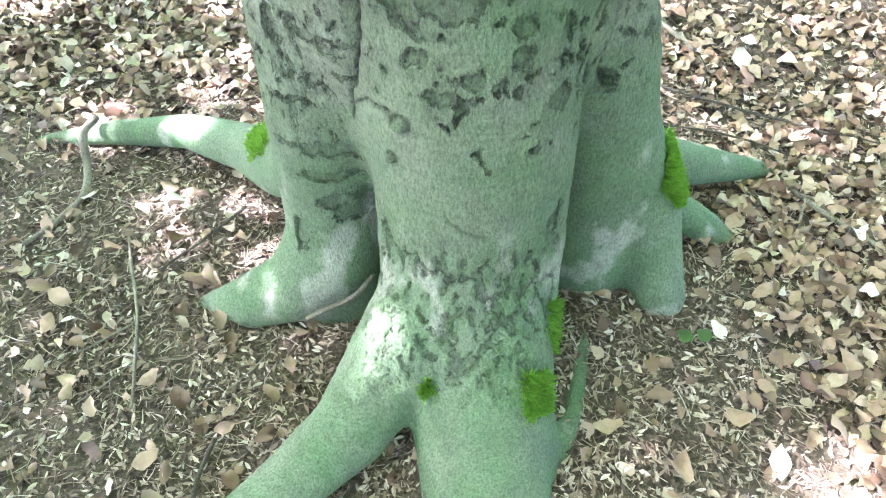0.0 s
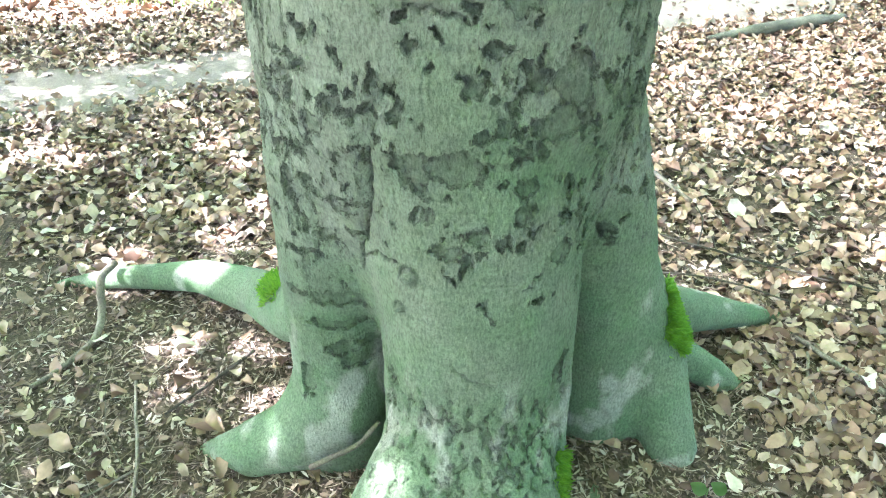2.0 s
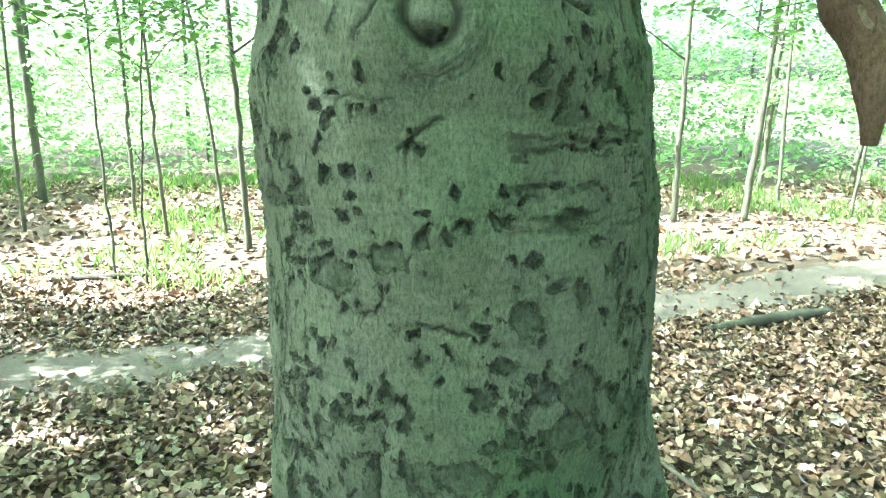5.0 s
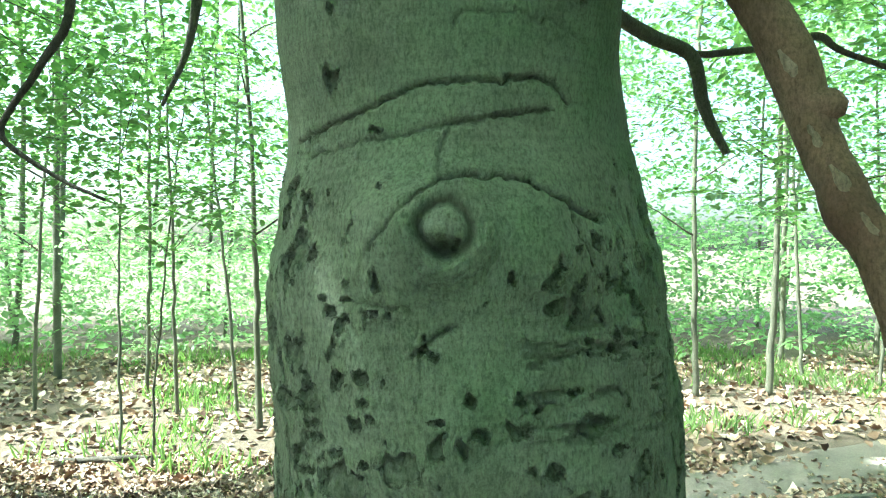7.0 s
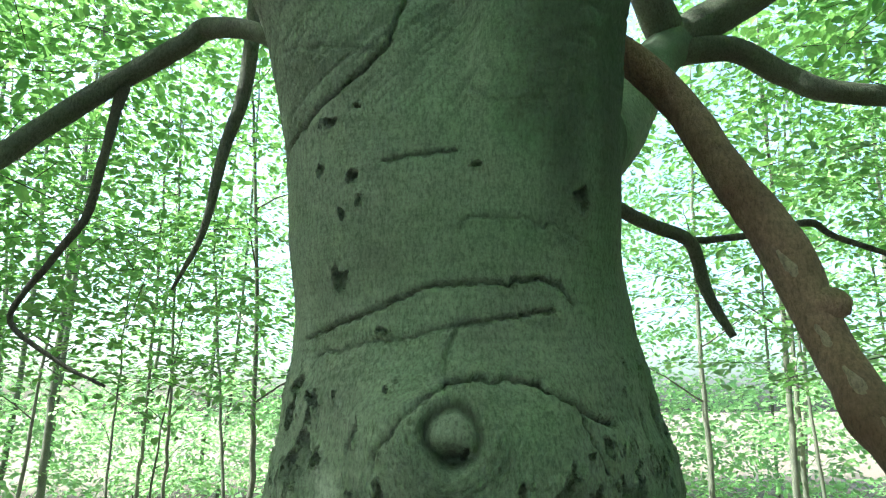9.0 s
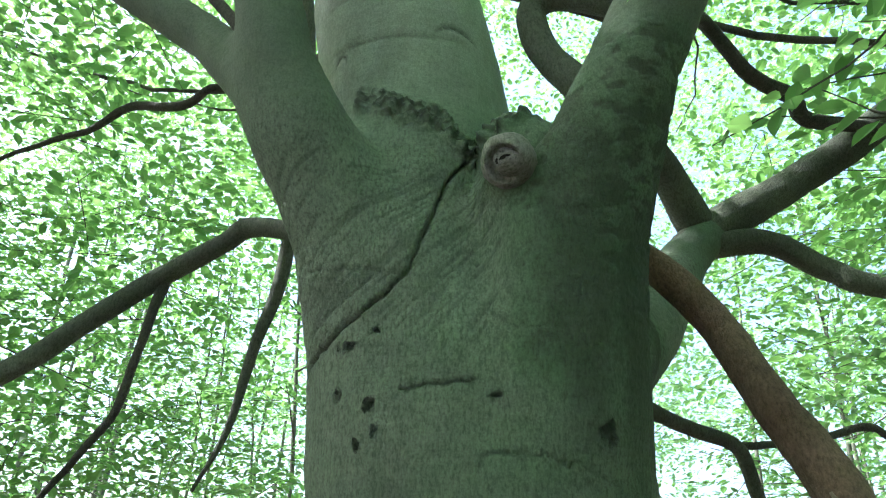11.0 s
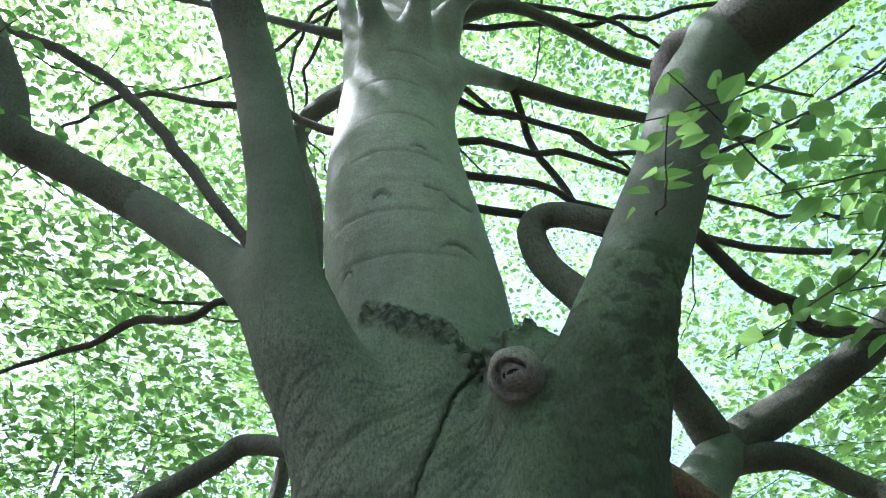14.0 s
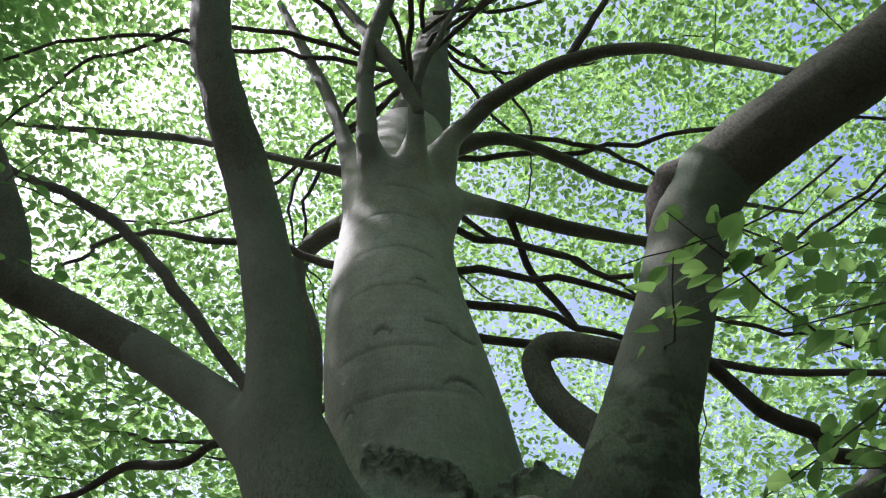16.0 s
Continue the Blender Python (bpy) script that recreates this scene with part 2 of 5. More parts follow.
def relax(verts, quads, rounds=2):
    """Laplacian smoothing on a quad mesh."""
    for _ in range(rounds):
        acc, cnt = np.zeros_like(verts), np.zeros(len(verts))
        for i in range(4):
            a, b = quads[:, i], quads[:, (i + 1) % 4]
            for m in range(3):
                acc[:, m] += np.bincount(a, verts[b, m], len(verts)) + np.bincount(b, verts[a, m], len(verts))
            cnt += np.bincount(a, minlength=len(verts)) + np.bincount(b, minlength=len(verts))
        ok = cnt > 0
        verts = verts.copy()
        verts[ok] = 0.5 * verts[ok] + 0.5 * acc[ok] / cnt[ok][:, None]
    return verts


def split4(verts, quads):
    """Each quad into four."""
    e = np.sort(np.concatenate([quads[:, [i, (i + 1) % 4]] for i in range(4)]), 1)
    uniq, inv = np.unique(e[:, 0].astype(np.int64) * len(verts) + e[:, 1], return_inverse=True)
    mids = 0.5 * (verts[uniq // len(verts)] + verts[uniq % len(verts)])
    cents = verts[quads].mean(1)
    m = len(quads)
    base, cbase = len(verts), len(verts) + len(mids)
    ed = [base + inv[i * m:(i + 1) * m] for i in range(4)]
    c = cbase + np.arange(m)
    new_quads = np.concatenate([np.stack([quads[:, i], ed[i], c, ed[i - 1]], 1) for i in range(4)])
    return np.concatenate([verts, mids, cents]), new_quads


def normals_of(verts, quads):
    n = np.cross(verts[quads[:, 2]] - verts[quads[:, 0]], verts[quads[:, 3]] - verts[quads[:, 1]])
    out = np.zeros_like(verts)
    for i in range(4):
        for m in range(3):
            out[:, m] += np.bincount(quads[:, i], n[:, m], len(verts))
    return out / np.maximum(np.linalg.norm(out, axis=1), 1e-12)[:, None]


def smooth_line(points, per=6):
    """A Catmull-Rom line through rows of numbers."""
    p = np.array(points, float)
    p = np.concatenate([[2 * p[0] - p[1]], p, [2 * p[-1] - p[-2]]])
    out = []
    for i in range(1, len(p) - 2):
        for t in np.linspace(0, 1, per, endpoint=False):
            out.append(0.5 * (2 * p[i] + (p[i + 1] - p[i - 1]) * t + (2 * p[i - 1] - 5 * p[i] + 4 * p[i + 1] - p[i + 2]) * t * t
                              + (3 * p[i] - p[i - 1] - 3 * p[i + 1] + p[i + 2]) * t ** 3))
    out.append(p[-2])
    return np.array(out)


def tube(points, sides=12, per=6, rough=0.08, wiggle=0.0, seed=0):
    """Vertices and faces of a tapered, uneven limb along rows (x, y, z, radius)."""
    line = smooth_line(points, per)
    c, r = line[:, :3], np.maximum(line[:, 3], 0.0008)
    if wiggle:
        c = c + wiggle * (np.stack([fbm(c * 6 + seed + 11 * m, 2) for m in range(3)], 1) - 0.5)
    tan = np.gradient(c, axis=0)
    tan /= np.linalg.norm(tan, axis=1)[:, None]
    side = np.cross(tan, (0.31, 0.2, 0.93))
    side /= np.maximum(np.linalg.norm(side, axis=1), 1e-6)[:, None]
    up = np.cross(side, tan)
    a = np.linspace(0, 2 * math.pi, sides, endpoint=False)
    ring = np.cos(a)[None, :, None] * side[:, None] + np.sin(a)[None, :, None] * up[:, None]
    v = c[:, None] + r[:, None, None] * ring
    lump = fbm(v.reshape(-1, 3) / max(r.mean(), 0.004) * 0.55 + seed, 3) - 0.5
    v = v + (r[:, None] * rough * 2 * lump.reshape(v.shape[:2]))[..., None] * ring
    n = len(c)
    idx = np.arange(n * sides).reshape(n, sides)
    q = np.stack([idx[:-1], np.roll(idx[:-1], -1, 1), np.roll(idx[1:], -1, 1), idx[1:]], -1).reshape(-1, 4)
    v = v.reshape(-1, 3)
    caps = [idx[0][::-1][None], idx[-1][None]]
    return v, [q] + caps


def join(parts):
    verts, by, off = [], {}, 0
    for v, fs in parts:
        verts.append(v)
        for f in fs:
            by.setdefault(f.shape[1], []).append(f + off)
        off += len(v)
    return np.concatenate(verts), [np.concatenate(f) for f in by.values()]


# ---------------------------------------------------------------- ground
PATH_NEAR = lambda x: 4.16 + 0.31 * x + 0.012 * x * x
PATH_FAR = lambda x: 5.12 + 0.35 * x + 0.01 * x * x


def ground_height(x, y):
    """The forest floor: slightly raised round the tree, uneven."""
    p = np.stack([x, y, 0 * x], 1)
    r = np.hypot(x - 0.05, y - 1.5)
    h = 0.05 * (fbm(p * 0.9, 3) - 0.5) * smooth01(r, 0.6, 2.5) + 0.012 * (fbm(p * 7, 3) - 0.5)
    return h + 0.9 * (fbm(p * 0.06 + 3, 3) - 0.5) * smooth01(r, 10, 40)


ax = np.concatenate([-np.geomspace(400, 3.2, 34), np.linspace(-3, 3.4, 121), np.geomspace(3.6, 400, 34)])
ay = np.concatenate([-np.geomspace(400, 1.2, 30), np.linspace(-1, 6.5, 141), np.geomspace(6.7, 400, 36)])
gx, gy = np.meshgrid(ax, ay, indexing="ij")
gz = ground_height(gx.ravel(), gy.ravel())
gi = np.arange(gx.size).reshape(gx.shape)
gq = np.stack([gi[:-1, :-1], gi[1:, :-1], gi[1:, 1:], gi[:-1, 1:]], -1).reshape(-1, 4)
ground = new("ground", mesh_from("ground", np.stack([gx.ravel(), gy.ravel(), gz], 1), [gq], SOIL))
tagged(ground, "dark brown forest floor of humus and rotted leaves", "ground", kind="structure")

px = np.linspace(-14, 16, 220)
rows = []
for s in np.linspace(0, 1, 13):
    y = PATH_NEAR(px) + (PATH_FAR(px) - PATH_NEAR(px)) * s + 0.08 * (fbm(np.stack([px * 2, 0 * px + s * 3, 0 * px], 1), 2) - 0.5)
    edge = 0.018 * min(1, 6 * min(s, 1 - s)) - 0.006
    rows.append(np.stack([px, y, ground_height(px, y) + edge], 1))
pv = np.stack(rows, 1)
pi = np.arange(pv.shape[0] * 13).reshape(-1, 13)
pq = np.stack([pi[:-1, :-1], pi[1:, :-1], pi[1:, 1:], pi[:-1, 1:]], -1).reshape(-1, 4)
path_ob = new("path", mesh_from("path", pv.reshape(-1, 3), [pq], TRACK))
tagged(path_ob, "pale grey trodden earth footpath through the woods", "path", kind="structure")

# ---------------------------------------------------------------- the beech: trunk, roots and fork in one body
beech = thing("beech_tree", "old grey beech with mossy roots, pitted bark and a low fork", "tree", at=(0.03, 1.47, 0))
body = Body((-1.5, 0.5, -0.12), (1.3, 2.3, 4.75), 0.0165)
# main stem
body.chain([(0.06, 1.60, -0.1, 0.27), (0.06, 1.58, 0.45, 0.28), (0.05, 1.52, 0.75, 0.335), (0.05, 1.49, 0.98, 0.37), (0.04, 1.47, 1.2, 0.395), (0.035, 1.47, 1.5, 0.392), (0.010, 1.47, 1.72, 0.384), (0.005, 1.47, 1.85, 0.360), (0.002, 1.47, 2.0, 0.332), (0.0, 1.47, 2.15, 0.315), (-0.01, 1.47, 2.36, 0.305)])
# columns at the foot
body.chain([(0.11, 1.23, -0.1, 0.25), (0.105, 1.245, 0.3, 0.225), (0.095, 1.26, 0.7, 0.222), (0.075, 1.30, 1.0, 0.23), (0.05, 1.38, 1.4, 0.25)], 0.015)
body.chain([(-0.29, 1.43, -0.1, 0.16), (-0.265, 1.42, 0.3, 0.128), (-0.24, 1.41, 0.7, 0.138), (-0.20, 1.40, 1.0, 0.16), (-0.16, 1.44, 1.3, 0.17)], 0.018)
body.chain([(0.50, 1.56, -0.1, 0.19), (0.47, 1.53, 0.35, 0.165), (0.41, 1.49, 0.7, 0.14), (0.36, 1.48, 0.95, 0.125), (0.28, 1.5, 1.25, 0.13)], 0.025)
body.chain([(0.0, 1.8, -0.1, 0.3), (0.0, 1.7, 0.6, 0.15)], 0.1)
# roots
body.chain([(0.0, 1.14, 0.34, 0.12), (-0.10, 1.02, 0.20, 0.115), (-0.20, 0.89, 0.11, 0.10), (-0.33, 0.79, 0.055, 0.082), (-0.50, 0.68, 0.0, 0.062), (-0.7, 0.57, -0.05, 0.04)], 0.04)
body.chain([(0.09, 1.20, 0.35, 0.18), (0.12, 1.05, 0.14, 0.19), (0.13, 0.90, 0.02, 0.18), (0.13, 0.74, -0.05, 0.16), (0.14, 0.56, -0.08, 0.10)], 0.05)
body.chain([(-0.27, 1.38, 0.24, 0.12), (-0.38, 1.35, 0.10, 0.11), (-0.52, 1.34, 0.04, 0.085), (-0.66, 1.37, -0.01, 0.04), (-0.74, 1.38, -0.05, 0.02)], 0.04)
body.chain([(-0.28, 1.60, 0.36, 0.13), (-0.46, 1.76, 0.20, 0.11), (-0.62, 1.93, 0.12, 0.085), (-0.87, 2.08, 0.08, 0.062), (-1.18, 2.12, 0.045, 0.045), (-1.45, 2.14, 0.0, 0.022)], 0.06)
body.chain([(0.47, 1.54, 0.50, 0.14), (0.60, 1.49, 0.30, 0.105), (0.66, 1.42, 0.12, 0.083), (0.69, 1.36, 0.0, 0.078)], 0.04)
body.chain([(0.52, 1.58, 0.33, 0.10), (0.74, 1.62, 0.13, 0.07), (0.88, 1.61, 0.04, 0.055), (0.97, 1.60, -0.02, 0.035)], 0.03)
body.chain([(0.50, 1.68, 0.36, 0.12), (0.76, 1.78, 0.17, 0.085), (1.02, 1.87, 0.06, 0.055), (1.24, 1.93, -0.02, 0.03)], 0.04)
body.chain([(0.45, 1.25, -0.02, 0.022), (0.43, 1.18, -0.004, 0.023), (0.40, 1.07, -0.003, 0.026), (0.372, 0.98, -0.006, 0.029), (0.34, 0.90, -0.016, 0.033), (0.31, 0.84, -0.03, 0.03)], 0.05)
# fork
body.chain([(-0.11, 1.40, 2.0, 0.19), (-0.15, 1.37, 2.35, 0.188), (-0.25, 1.29, 2.62, 0.132), (-0.355, 1.20, 2.80, 0.098), (-0.42, 1.15, 2.97, 0.076), (-0.478, 1.12, 3.23, 0.069), (-0.57, 1.08, 3.55, 0.067), (-0.63, 0.98, 3.74, 0.066)], 0.03)
body.chain([(-0.37, 1.20, 2.80, 0.07), (-0.46, 1.20, 2.92, 0.06), (-0.62, 1.24, 3.11, 0.053), (-0.91, 1.25, 3.34, 0.053)], 0.07)
body.chain([(0.10, 1.36, 2.0, 0.18), (0.11, 1.325, 2.35, 0.19), (0.16, 1.25, 2.58, 0.148), (0.23, 1.165, 2.73, 0.11), (0.285, 1.10, 2.87, 0.086), (0.39, 1.05, 3.10, 0.08), (0.47, 1.0, 3.30, 0.082), (0.55, 0.95, 3.40, 0.088)], 0.02)
body.chain([(-0.10, 1.56, 2.3, 0.26), (-0.14, 1.52, 2.75, 0.25), (-0.19, 1.49, 3.15, 0.232), (-0.235, 1.47, 3.38, 0.226), (-0.275, 1.47, 3.63, 0.21), (-0.295, 1.47, 3.95, 0.195), (-0.296, 1.47, 4.3, 0.193), (-0.28, 1.49, 4.85, 0.16)], 0.025)
body.chain([(-0.10, 1.38, 2.2, 0.22), (-0.12, 1.36, 2.535, 0.19)], 0.05)
# lips of the fork on either side of the seam
body.chain([(-0.12, 1.37, 2.45, 0.18), (-0.15, 1.345, 2.70, 0.145), (-0.205, 1.325, 2.875, 0.10)], 0.03)
body.chain([(-0.12, 1.33, 2.64, 0.12), (-0.11, 1.315, 2.80, 0.09)], 0.02)
body.chain([(0.10, 1.34, 2.5, 0.17), (0.085, 1.31, 2.70, 0.11), (0.09, 1.29, 2.79, 0.095)], 0.02)
body.chain([(0.06, 1.22, 2.66, 0.07), (0.052, 1.17, 2.675, 0.046)], 0.04)
# swellings where limbs leave the stem
body.chain([(0.23, 1.60, 2.45, 0.14), (0.38, 1.76, 2.58, 0.10), (0.56, 1.95, 2.86, 0.07), (0.67, 2.0, 2.98, 0.058)], 0.06)
body.chain([(-0.28, 1.6, 2.7, 0.08), (-0.49, 1.70, 2.83, 0.03)], 0.05)
body.chain([(-0.30, 1.36, 4.0, 0.1), (-0.36, 1.18, 4.2, 0.042), (-0.39, 1.12, 4.6, 0.036)], 0.05)
body.chain([(-0.24, 1.36, 4.1, 0.09), (-0.19, 1.2, 4.25, 0.036), (-0.19, 1.15, 4.4, 0.028)], 0.05)
body.chain([(-0.2, 1.44, 4.2, 0.12), (-0.08, 1.3, 4.37, 0.042), (0.09, 1.20, 4.45, 0.033)], 0.05)
body.chain([(-0.2, 1.42, 4.0, 0.12), (-0.07, 1.44, 4.16, 0.045), (0.12, 1.60, 4.29, 0.033)], 0.05)
body.chain([(-0.38, 1.52, 4.2, 0.12), (-0.5, 1.65, 4.42, 0.055), (-0.57, 1.70, 4.48, 0.044)], 0.05)
body.chain([(-0.38, 1.42, 4.2, 0.11), (-0.49, 1.38, 4.45, 0.042), (-0.56, 1.38, 4.75, 0.034)], 0.05)
# swelling round the old limb scar
body.chain([(-0.06, 1.17, 1.83, 0.10), (0.10, 1.18, 1.82, 0.09)], 0.06)
tv, tq = body.surface()
tv = relax(tv, tq, 2)


# torn pits, on the bark unrolled: along the girth, height, half width, half height
PITS_FOOT = [(-0.457, 0.371, 0.018, 0.057), (-0.369, 0.446, 0.023, 0.031), (-0.365, 0.501, 0.052, 0.022), (-0.152, 0.567, 0.006, 0.009), (-0.369, 0.587, 0.06, 0.014), (0.238, 0.617, 0.012, 0.04), (-0.346, 0.664, 0.06, 0.022), (-0.394, 0.674, 0.056, 0.013), (-0.384, 0.807, 0.035, 0.009), (0.161, 0.829, 0.014, 0.005), (0.198, 0.831, 0.004, 0.007), (-0.341, 0.864, 0.029, 0.012), (0.143, 0.865, 0.009, 0.005), (0.322, 0.902, 0.015, 0.02), (-0.229, 0.911, 0.025, 0.006), (0.221, 0.918, 0.024, 0.03), (-0.004, 0.947, 0.046, 0.013), (0.123, 0.952, 0.009, 0.013), (-0.272, 0.968, 0.055, 0.012), (-0.327, 0.98, 0.034, 0.013), (0.239, 0.986, 0.013, 0.005), (0.044, 0.988, 0.034, 0.013), (-0.235, 0.992, 0.06, 0.006), (-0.406, 1.001, 0.012, 0.029), (-0.051, 1.015, 0.031, 0.015), (0.135, 1.02, 0.018, 0.02)]
PITS_LOW = [(-0.285, 1.037, 0.006, 0.013), (0.233, 1.045, 0.015, 0.027), (-0.241, 1.054, 0.009, 0.015), (-0.42, 1.056, 0.015, 0.016), (0.142, 1.067, 0.025, 0.016), (0.094, 1.085, 0.009, 0.007), (0.315, 1.09, 0.026, 0.01), (-0.067, 1.106, 0.031, 0.039), (-0.162, 1.112, 0.012, 0.011), (0.01, 1.116, 0.054, 0.031), (-0.173, 1.133, 0.021, 0.007), (0.141, 1.137, 0.036, 0.02), (0.244, 1.146, 0.009, 0.011), (-0.315, 1.153, 0.012, 0.009), (0.274, 1.154, 0.007, 0.007), (-0.176, 1.155, 0.017, 0.011), (-0.266, 1.161, 0.032, 0.025), (0.057, 1.173, 0.013, 0.013), (0.116, 1.176, 0.009, 0.011), (0.184, 1.18, 0.056, 0.028), (0.381, 1.183, 0.043, 0.029), (-0.17, 1.185, 0.014, 0.004), (0.244, 1.185, 0.012, 0.026), (0.088, 1.185, 0.018, 0.017), (-0.319, 1.188, 0.02, 0.005), (-0.179, 1.205, 0.012, 0.007)]
PITS_WAIST = [(-0.231, 1.209, 0.008, 0.011), (-0.143, 1.211, 0.015, 0.009), (0.105, 1.213, 0.007, 0.006), (-0.265, 1.218, 0.012, 0.009), (-0.209, 1.218, 0.02, 0.013), (-0.339, 1.229, 0.053, 0.013), (0.103, 1.231, 0.014, 0.008), (0.069, 1.236, 0.009, 0.008), (-0.203, 1.24, 0.012, 0.004), (0.216, 1.255, 0.042, 0.046), (-0.272, 1.259, 0.016, 0.015), (0.027, 1.26, 0.011, 0.018), (0.054, 1.266, 0.009, 0.005), (0.084, 1.271, 0.006, 0.01), (-0.31, 1.276, 0.037, 0.006), (-0.182, 1.281, 0.005, 0.012), (0.121, 1.289, 0.008, 0.01), (0.322, 1.314, 0.012, 0.008), (0.071, 1.32, 0.018, 0.009), (-0.254, 1.322, 0.01, 0.018), (-0.417, 1.332, 0.016, 0.015), (-0.228, 1.332, 0.006, 0.008), (-0.08, 1.361, 0.007, 0.007), (0.316, 1.362, 0.014, 0.018), (0.029, 1.383, 0.017, 0.007), (0.109, 1.389, 0.031, 0.031)]
PITS_HIGH = [(0.163, 1.443, 0.021, 0.007), (0.085, 1.445, 0.005, 0.007), (-0.223, 1.45, 0.045, 0.033), (-0.312, 1.46, 0.025, 0.006), (0.284, 1.468, 0.013, 0.024), (0.109, 1.483, 0.013, 0.012), (-0.174, 1.487, 0.009, 0.006), (-0.115, 1.488, 0.042, 0.024), (-0.237, 1.501, 0.013, 0.006), (0.234, 1.51, 0.021, 0.007), (-0.292, 1.517, 0.025, 0.007), (-0.061, 1.519, 0.008, 0.013), (-0.298, 1.538, 0.023, 0.006), (0.001, 1.54, 0.017, 0.008), (0.181, 1.547, 0.035, 0.016), (0.051, 1.551, 0.013, 0.018), (-0.165, 1.561, 0.008, 0.005), (-0.362, 1.564, 0.038, 0.012), (0.092, 1.573, 0.011, 0.017), (-0.291, 1.58, 0.025, 0.026), (-0.177, 1.582, 0.01, 0.005), (0.157, 1.599, 0.013, 0.005), (-0.225, 1.608, 0.009, 0.017), (-0.178, 1.619, 0.012, 0.008), (-0.332, 1.639, 0.031, 0.028), (-0.213, 1.698, 0.01, 0.014)]
PITS_TOP = [(0.115, 1.727, 0.011, 0.008), (0.122, 1.734, 0.008, 0.008), (-0.207, 1.736, 0.011, 0.003), (-0.255, 1.738, 0.008, 0.005), (0.109, 1.768, 0.013, 0.011), (-0.149, 1.772, 0.007, 0.016), (-0.356, 1.783, 0.013, 0.018), (-0.329, 1.811, 0.023, 0.032), (0.211, 1.827, 0.01, 0.015), (-0.397, 1.859, 0.022, 0.024), (-0.325, 1.898, 0.019, 0.009), (-0.388, 1.916, 0.02, 0.013), (-0.183, 1.999, 0.016, 0.005), (-0.331, 2.003, 0.008, 0.004), (-0.283, 2.095, 0.012, 0.011), (-0.268, 2.197, 0.006, 0.007), (-0.235, 2.213, 0.005, 0.009), (0.207, 2.217, 0.013, 0.018), (-0.242, 2.256, 0.008, 0.007), (-0.007, 2.268, 0.015, 0.005), (-0.313, 2.277, 0.01, 0.012), (-0.285, 2.363, 0.022, 0.008), (-0.241, 2.382, 0.007, 0.004)]
# creases and scars: depth, width, then points along the girth and height
CREASES = [
    (0.016, 0.007, [(-0.40, 2.000), (-0.248, 2.023), (-0.134, 2.060), (-0.066, 2.069), (0.006, 2.069), (0.109, 2.080), (0.171, 2.065), (0.195, 2.045)]),
    (0.008, 0.006, [(-0.35, 1.967), (-0.152, 1.988), (0.033, 2.016)]), (0.013, 0.007, [(0.033, 2.016), (0.148, 2.031)]),
    (0.009, 0.010, [(-0.158, 1.814), (-0.123, 1.856), (-0.089, 1.896), (-0.059, 1.917)]),
    (0.022, 0.009, [(-0.059, 1.917), (-0.020, 1.922), (0.031, 1.924), (0.101, 1.912), (0.156, 1.888), (0.185, 1.868), (0.241, 1.860)]),
    (0.012, 0.008, [(-0.101, 1.652), (-0.068, 1.681), (-0.028, 1.702)]), (0.007, 0.004, [(-0.206, 1.737), (-0.102, 1.725)]),
    (0.012, 0.006, [(-0.072, 1.387), (-0.035, 1.377), (0.039, 1.363)]), (0.009, 0.005, [(-0.138, 1.445), (-0.128, 1.424), (-0.136, 1.402), (-0.170, 1.389)]),
    (0.010, 0.007, [(0.126, 1.651), (0.163, 1.657), (0.214, 1.653)]),
]
FOLDS = [
    (0.016, 0.016, [(-0.205, 0.92), (-0.172, 1.01), (-0.149, 1.13), (-0.135, 1.18), (-0.105, 1.25)]), (0.012, 0.008, [(-0.251, 0.80), (-0.205, 0.92), (-0.172, 1.01), (-0.149, 1.13)]),
    (0.020, 0.012, [(0.41, 1.10), (0.428, 1.03), (0.43, 0.98), (0.46, 0.87), (0.50, 0.78)]), (0.010, 0.007, [(-0.119, 0.530), (-0.068, 0.516), (-0.024, 0.502)]), (0.008, 0.007, [(0.004, 0.679), (0.030, 0.652), (0.077, 0.629)]),
    (0.018, 0.007, [(-0.108, 2.80), (-0.152, 2.70), (-0.166, 2.58), (-0.190, 2.495), (-0.228, 2.450), (-0.293, 2.402), (-0.34, 2.375), (-0.45, 2.33)]),
    (0.005, 0.005, [(-0.173, 2.506), (-0.254, 2.477), (-0.300, 2.442), (-0.38, 2.40)]),
    (0.010, 0.006, [(-0.190, 2.28), (-0.119, 2.291), (-0.050, 2.297)]), (0.006, 0.004, [(-0.045, 2.152), (-0.035, 2.178), (0.040, 2.182), (0.098, 2.175), (0.179, 2.157), (0.235, 2.135)]),
    (0.006, 0.005, [(-0.371, 2.508), (-0.250, 2.494), (-0.179, 2.486)]), (0.009, 0.006, [(0.165, 1.880), (0.167, 1.846), (0.188, 1.813), (0.197, 1.788)]),
    (0.008, 0.012, [(-0.059, 1.921), (-0.065, 1.963), (-0.048, 2.001), (0.015, 2.008)]), (0.0018, 0.005, [(-0.110, 0.776), (-0.005, 0.774), (0.100, 0.766), (0.223, 0.752)]),
    (0.0018, 0.005, [(-0.115, 0.875), (-0.105, 0.863), (0.096, 0.868), (0.214, 0.846)]), (0.006, 0.006, [(-0.013, 2.408), (0.027, 2.379), (0.121, 2.373)]),
    (0.010, 0.008, [(-0.222, 0.851), (-0.169, 0.886), (-0.114, 0.889)]), (0.012, 0.008, [(0.247, 0.661), (0.220, 0.613), (0.215, 0.567)]),
]


